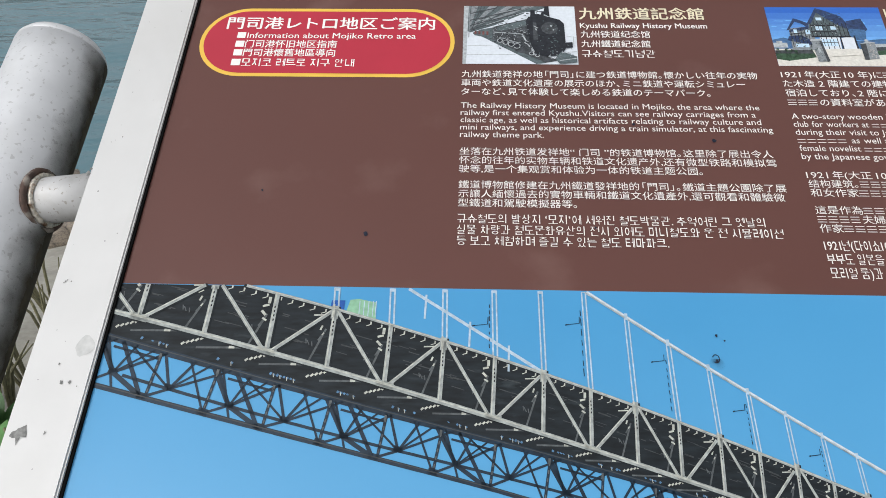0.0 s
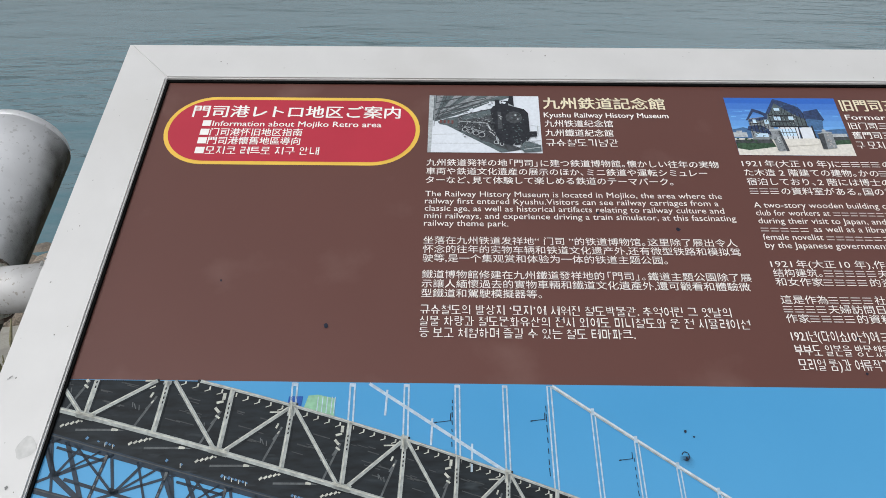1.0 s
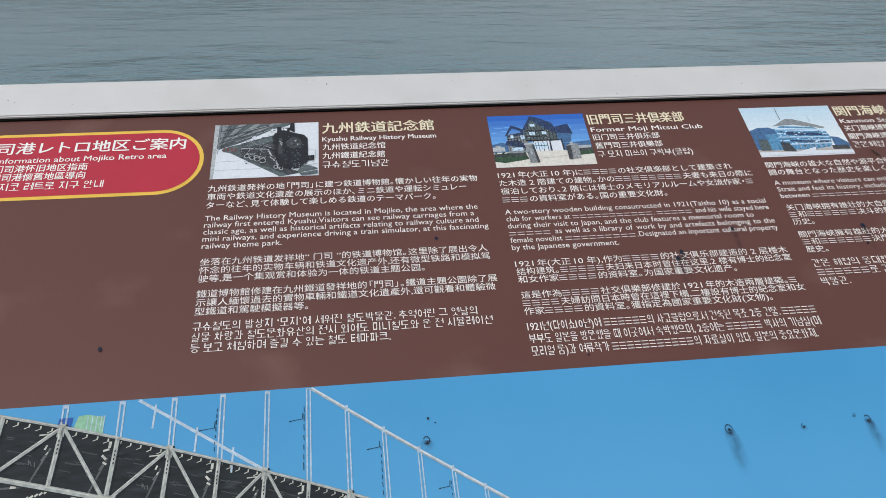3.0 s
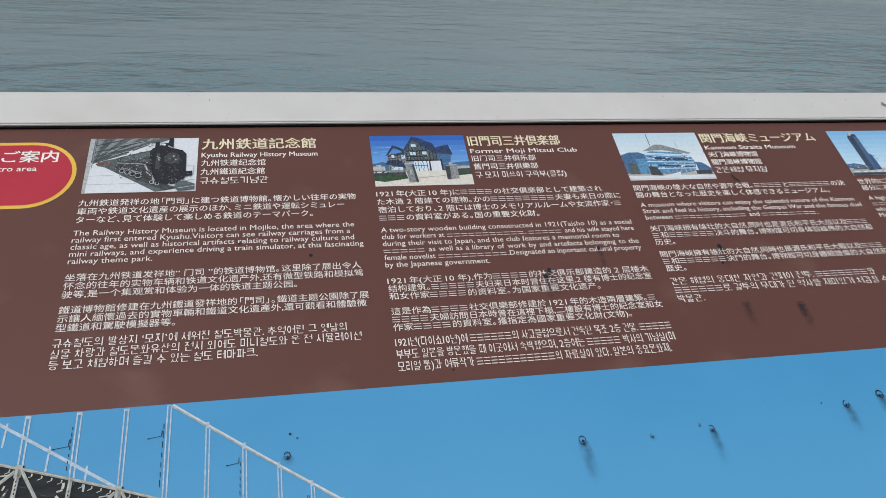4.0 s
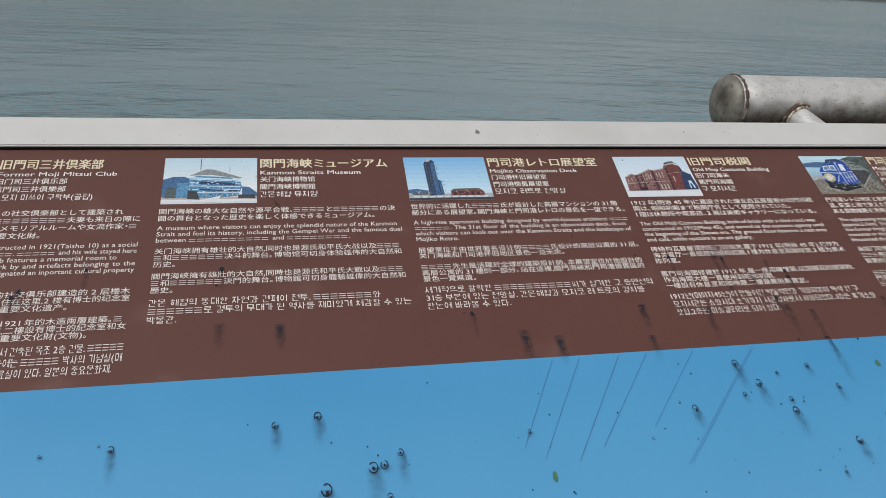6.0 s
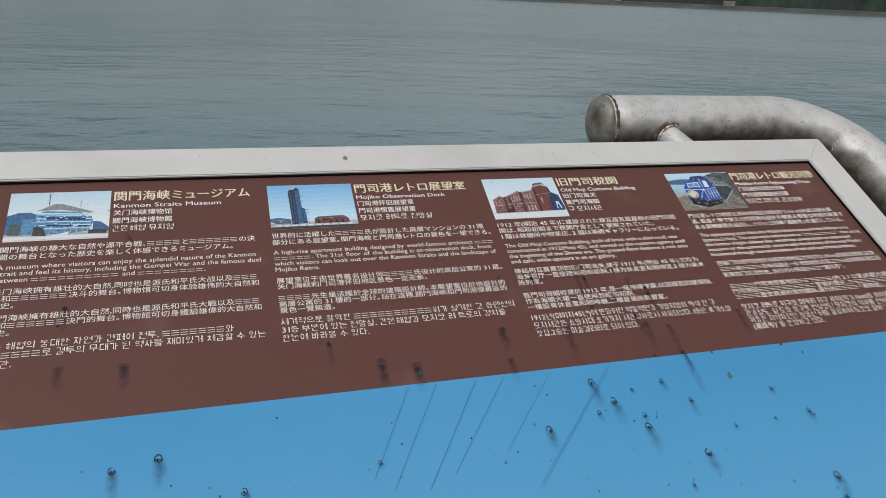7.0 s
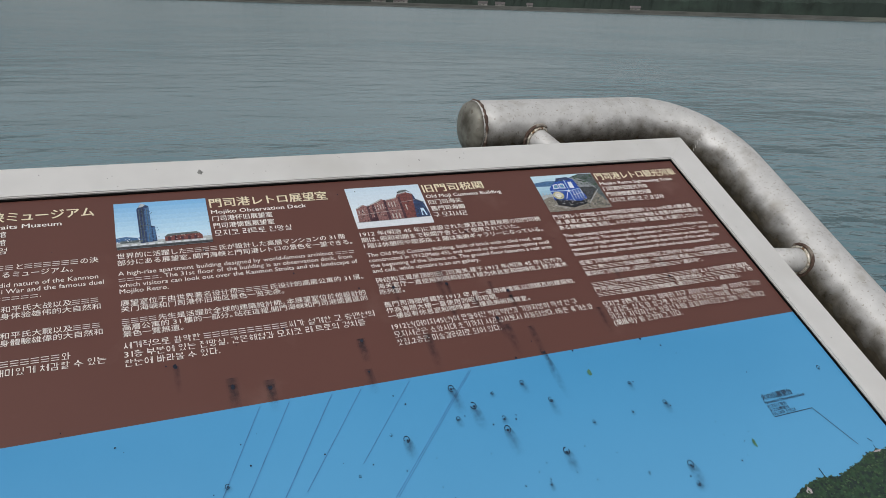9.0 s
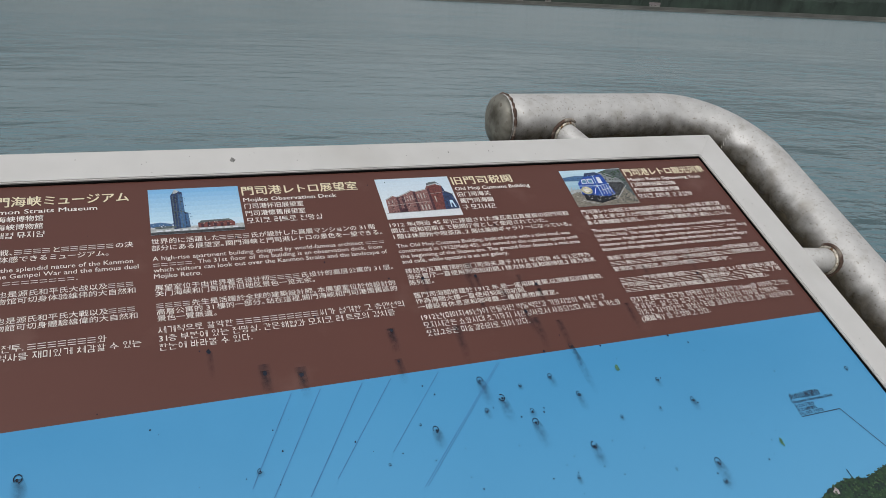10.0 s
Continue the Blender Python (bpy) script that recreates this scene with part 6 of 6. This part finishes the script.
def rock_mesh(seed):
    bm = bmesh.new()
    bmesh.ops.create_icosphere(bm, subdivisions=3, radius=1)
    for v in bm.verts:
        d = v.co.normalized()
        v.co = d * (1 + 0.35 * noise.noise(d * 1.3 + Vector((seed * 7.1, 0, 0))) + 0.10 * noise.noise(d * 4 + Vector((0, seed * 3.3, 0))))
        v.co.z *= 0.62
    me = bpy.data.meshes.new("rock")
    bm.to_mesh(me)
    bm.free()
    for p in me.polygons:
        p.use_smooth = True
    me.materials.append(STONE)
    return me


rocks = [rock_mesh(k) for k in range(5)]
rrng = random.Random(3)
for k in range(64):
    x = rrng.uniform(-4.6, -0.9)
    y = rrng.uniform(3.0, 4.7) + 0.12 * abs(x)
    size = rrng.uniform(0.10, 0.30)
    ob = new("rock", rocks[k % 5])
    ob.matrix_world = pose(x, y, bank_z(x, y) + size * 0.22, rrng.uniform(-15, 15), rrng.uniform(-15, 15), rrng.uniform(0, 360)) @ Matrix.Diagonal((size, size * rrng.uniform(0.7, 1.1), size, 1))
    tagged(ob, "rough brown shore rock at the waterline", "rock", "rocks along the waterline")


def blade(bm, base, tip, width, bend):
    """A leaf: a narrow curved blade with a fold."""
    base, tip = Vector(base), Vector(tip)
    d = tip - base
    side = d.cross(Vector((0, 0, 1)))
    side = side.normalized() if side.length > 1e-4 else Vector((1, 0, 0))
    rows = []
    for k in range(6):
        t = k / 5
        c = base + d * t + Vector((0, 0, -bend * t * t))
        w = width * (math.sin(math.pi * (0.12 + 0.88 * t)) if t < 1 else 0.02)
        rows.append([bm.verts.new(c - side * w), bm.verts.new(c + Vector((0, 0, -w * 0.3))), bm.verts.new(c + side * w)])
    for a, b in zip(rows, rows[1:]):
        bm.faces.new((a[0], a[1], b[1], b[0]))
        bm.faces.new((a[1], a[2], b[2], b[1]))


def weed(x, y, z, tall, leaves, rng):
    ob = empty("weed", Matrix.Translation((x, y, z)))
    tagged(ob, "green leafy weed growing on the bank by the quay", "plant", "weeds on the bank")
    for k in range(leaves):
        a = rng.uniform(0, 6.28)
        r = tall * rng.uniform(0.35, 0.8)
        up = tall * rng.uniform(0.35, 1.0)
        bm = bmesh.new()
        blade(bm, (0.1 * r * math.cos(a), 0.1 * r * math.sin(a), up * 0.35), (r * math.cos(a), r * math.sin(a), up), tall * rng.uniform(0.10, 0.17), tall * rng.uniform(0.05, 0.3))
        part("leaf", bm, LEAF, ob, "", True)
    bm = bmesh.new()
    tube(bm, [(0, 0, -0.05), (0.01, 0, tall * 0.35), (0.0, 0.02, tall * 0.75)], [0.006, 0.005, 0.003], 8)
    part("stem", bm, STALK, ob, "", True)


wrng = random.Random(8)
for k in range(26):
    x = wrng.uniform(-1.25, -0.62)
    y = wrng.uniform(0.46, 0.86)
    weed(x, y, bank_z(x, y), wrng.uniform(0.16, 0.30), 9, wrng)


def dry_grass(x, y, z, tall, rng):
    ob = empty("dry_grass", Matrix.Translation((x, y, z)))
    tagged(ob, "thin tuft of dry grass stalks on the bank", "grass", "dry grass tufts")
    for k in range(7):
        a = rng.uniform(0, 6.28)
        lean = tall * rng.uniform(0.1, 0.5)
        bm = bmesh.new()
        tube(bm, [(0, 0, -0.02), (lean * 0.4 * math.cos(a), lean * 0.4 * math.sin(a), tall * 0.6), (lean * math.cos(a), lean * math.sin(a), tall * rng.uniform(0.8, 1.0))], [0.006, 0.005, 0.002], 6)
        part("stalk", bm, STALK, ob)


for k in range(16):
    x = wrng.uniform(-1.9, -0.95)
    y = wrng.uniform(0.9, 1.9)
    dry_grass(x, y, bank_z(x, y), wrng.uniform(0.25, 0.5), wrng)

# far shore, about 850 m away
SEAWALL = material("far_seawall", (0.065, 0.068, 0.062), 0.9, grain=0.3, grain_scale=0.05, stain=(0.11, 0.12, 0.10), stain_scale=0.02)
WOODS = material("far_woods", (0.020, 0.034, 0.026), 0.9, grain=0.5, grain_scale=0.06, stain=(0.018, 0.030, 0.024), stain_scale=0.015, stain_low=0.45, stain_high=0.6)
FAR = 850.0


def far_point(a, r, z):
    return (r * math.sin(a), r * math.cos(a), z)


bm = bmesh.new()
rows = []
for k in range(141):
    a = radians(-12 + 82 * k / 140)
    rows.append([bm.verts.new(far_point(a, FAR + d, z)) for d, z in ((0, WATER_Z - 1), (2, WATER_Z + 1.0), (14, WATER_Z + 1.4), (15, WATER_Z + 4.2), (60, WATER_Z + 4.6))])
for a, b in zip(rows, rows[1:]):
    for j in range(4):
        bm.faces.new((a[j], b[j], b[j + 1], a[j + 1]))
shore = link_mesh("backdrop", bm, SEAWALL)
tagged(shore, "grey sea wall and foreshore across the strait", "far shore", kind="structure")

bm = bmesh.new()
rows = []
for k in range(421):
    a = radians(-12 + 82 * k / 420)
    tall = 26 + 26 * noise.noise((k * 0.03, 0, 0)) + 5 * noise.noise((k * 0.25, 4, 0)) + 3 * noise.noise((k * 0.9, 8, 0)) + 22 * max(0, (k - 190) / 230)
    rows.append([bm.verts.new(far_point(a, FAR + d, z)) for d, z in ((56, WATER_Z + 3), (58 + 3 * noise.noise((k * 0.7, 1, 1)), WATER_Z + 4 + 0.35 * max(8, tall)), (75, WATER_Z + 4 + 0.7 * max(8, tall) + 2 * noise.noise((k * 1.3, 2, 2))), (110, WATER_Z + 4 + max(8, tall)), (260, WATER_Z))])
for a, b in zip(rows, rows[1:]):
    for j in range(4):
        bm.faces.new((a[j], b[j], b[j + 1], a[j + 1]))
woods = link_mesh("far_woods", bm, WOODS)
tagged(woods, "dark green wooded hillside across the strait", "woods", kind="stuff")

HOUSE = material("far_house_wall", (0.22, 0.215, 0.205), 0.9, grain=0.1, grain_scale=0.4, per_piece=0.3)
HROOF = material("far_house_roof", (0.10, 0.09, 0.09), 0.9, grain=0.2, grain_scale=0.4, per_piece=0.3)
hrng = random.Random(21)
for k in range(9):
    a = radians(hrng.uniform(14, 40))
    w, dpt, hgt = hrng.uniform(6, 14), hrng.uniform(6, 9), hrng.uniform(1.8, 3)
    ob = empty("house", Matrix.Translation(far_point(a, FAR + 34, WATER_Z + 4.2)) @ pose(0, 0, 0, 0, 0, -math.degrees(a)))
    tagged(ob, "small pale house by the far sea wall", "house", "houses across the strait")
    bm = bmesh.new()
    box(bm, (-w / 2, -dpt / 2, 0), (w / 2, dpt / 2, hgt))
    part("wall", bm, HOUSE, ob)
    bm = bmesh.new()
    prof = [(-dpt / 2 - 0.6, hgt), (dpt / 2 + 0.6, hgt), (0, hgt + 2.4)]
    ends = [[bm.verts.new((s * (w / 2 + 0.5), y, z)) for y, z in prof] for s in (-1, 1)]
    bm.faces.new(ends[0])
    bm.faces.new(ends[1][::-1])
    for j in range(3):
        bm.faces.new((ends[0][j], ends[0][(j + 1) % 3], ends[1][(j + 1) % 3], ends[1][j]))
    bmesh.ops.recalc_face_normals(bm, faces=bm.faces)
    part("roof", bm, HROOF, ob)
    for q in range(int(w / 4)):
        bm = bmesh.new()
        box(bm, (-w / 2 + 1.4 + q * 4, -dpt / 2 - 0.12, hgt * 0.35), (-w / 2 + 3.0 + q * 4, -dpt / 2 + 0.02, hgt * 0.75))
        part("window", bm, HROOF, ob)
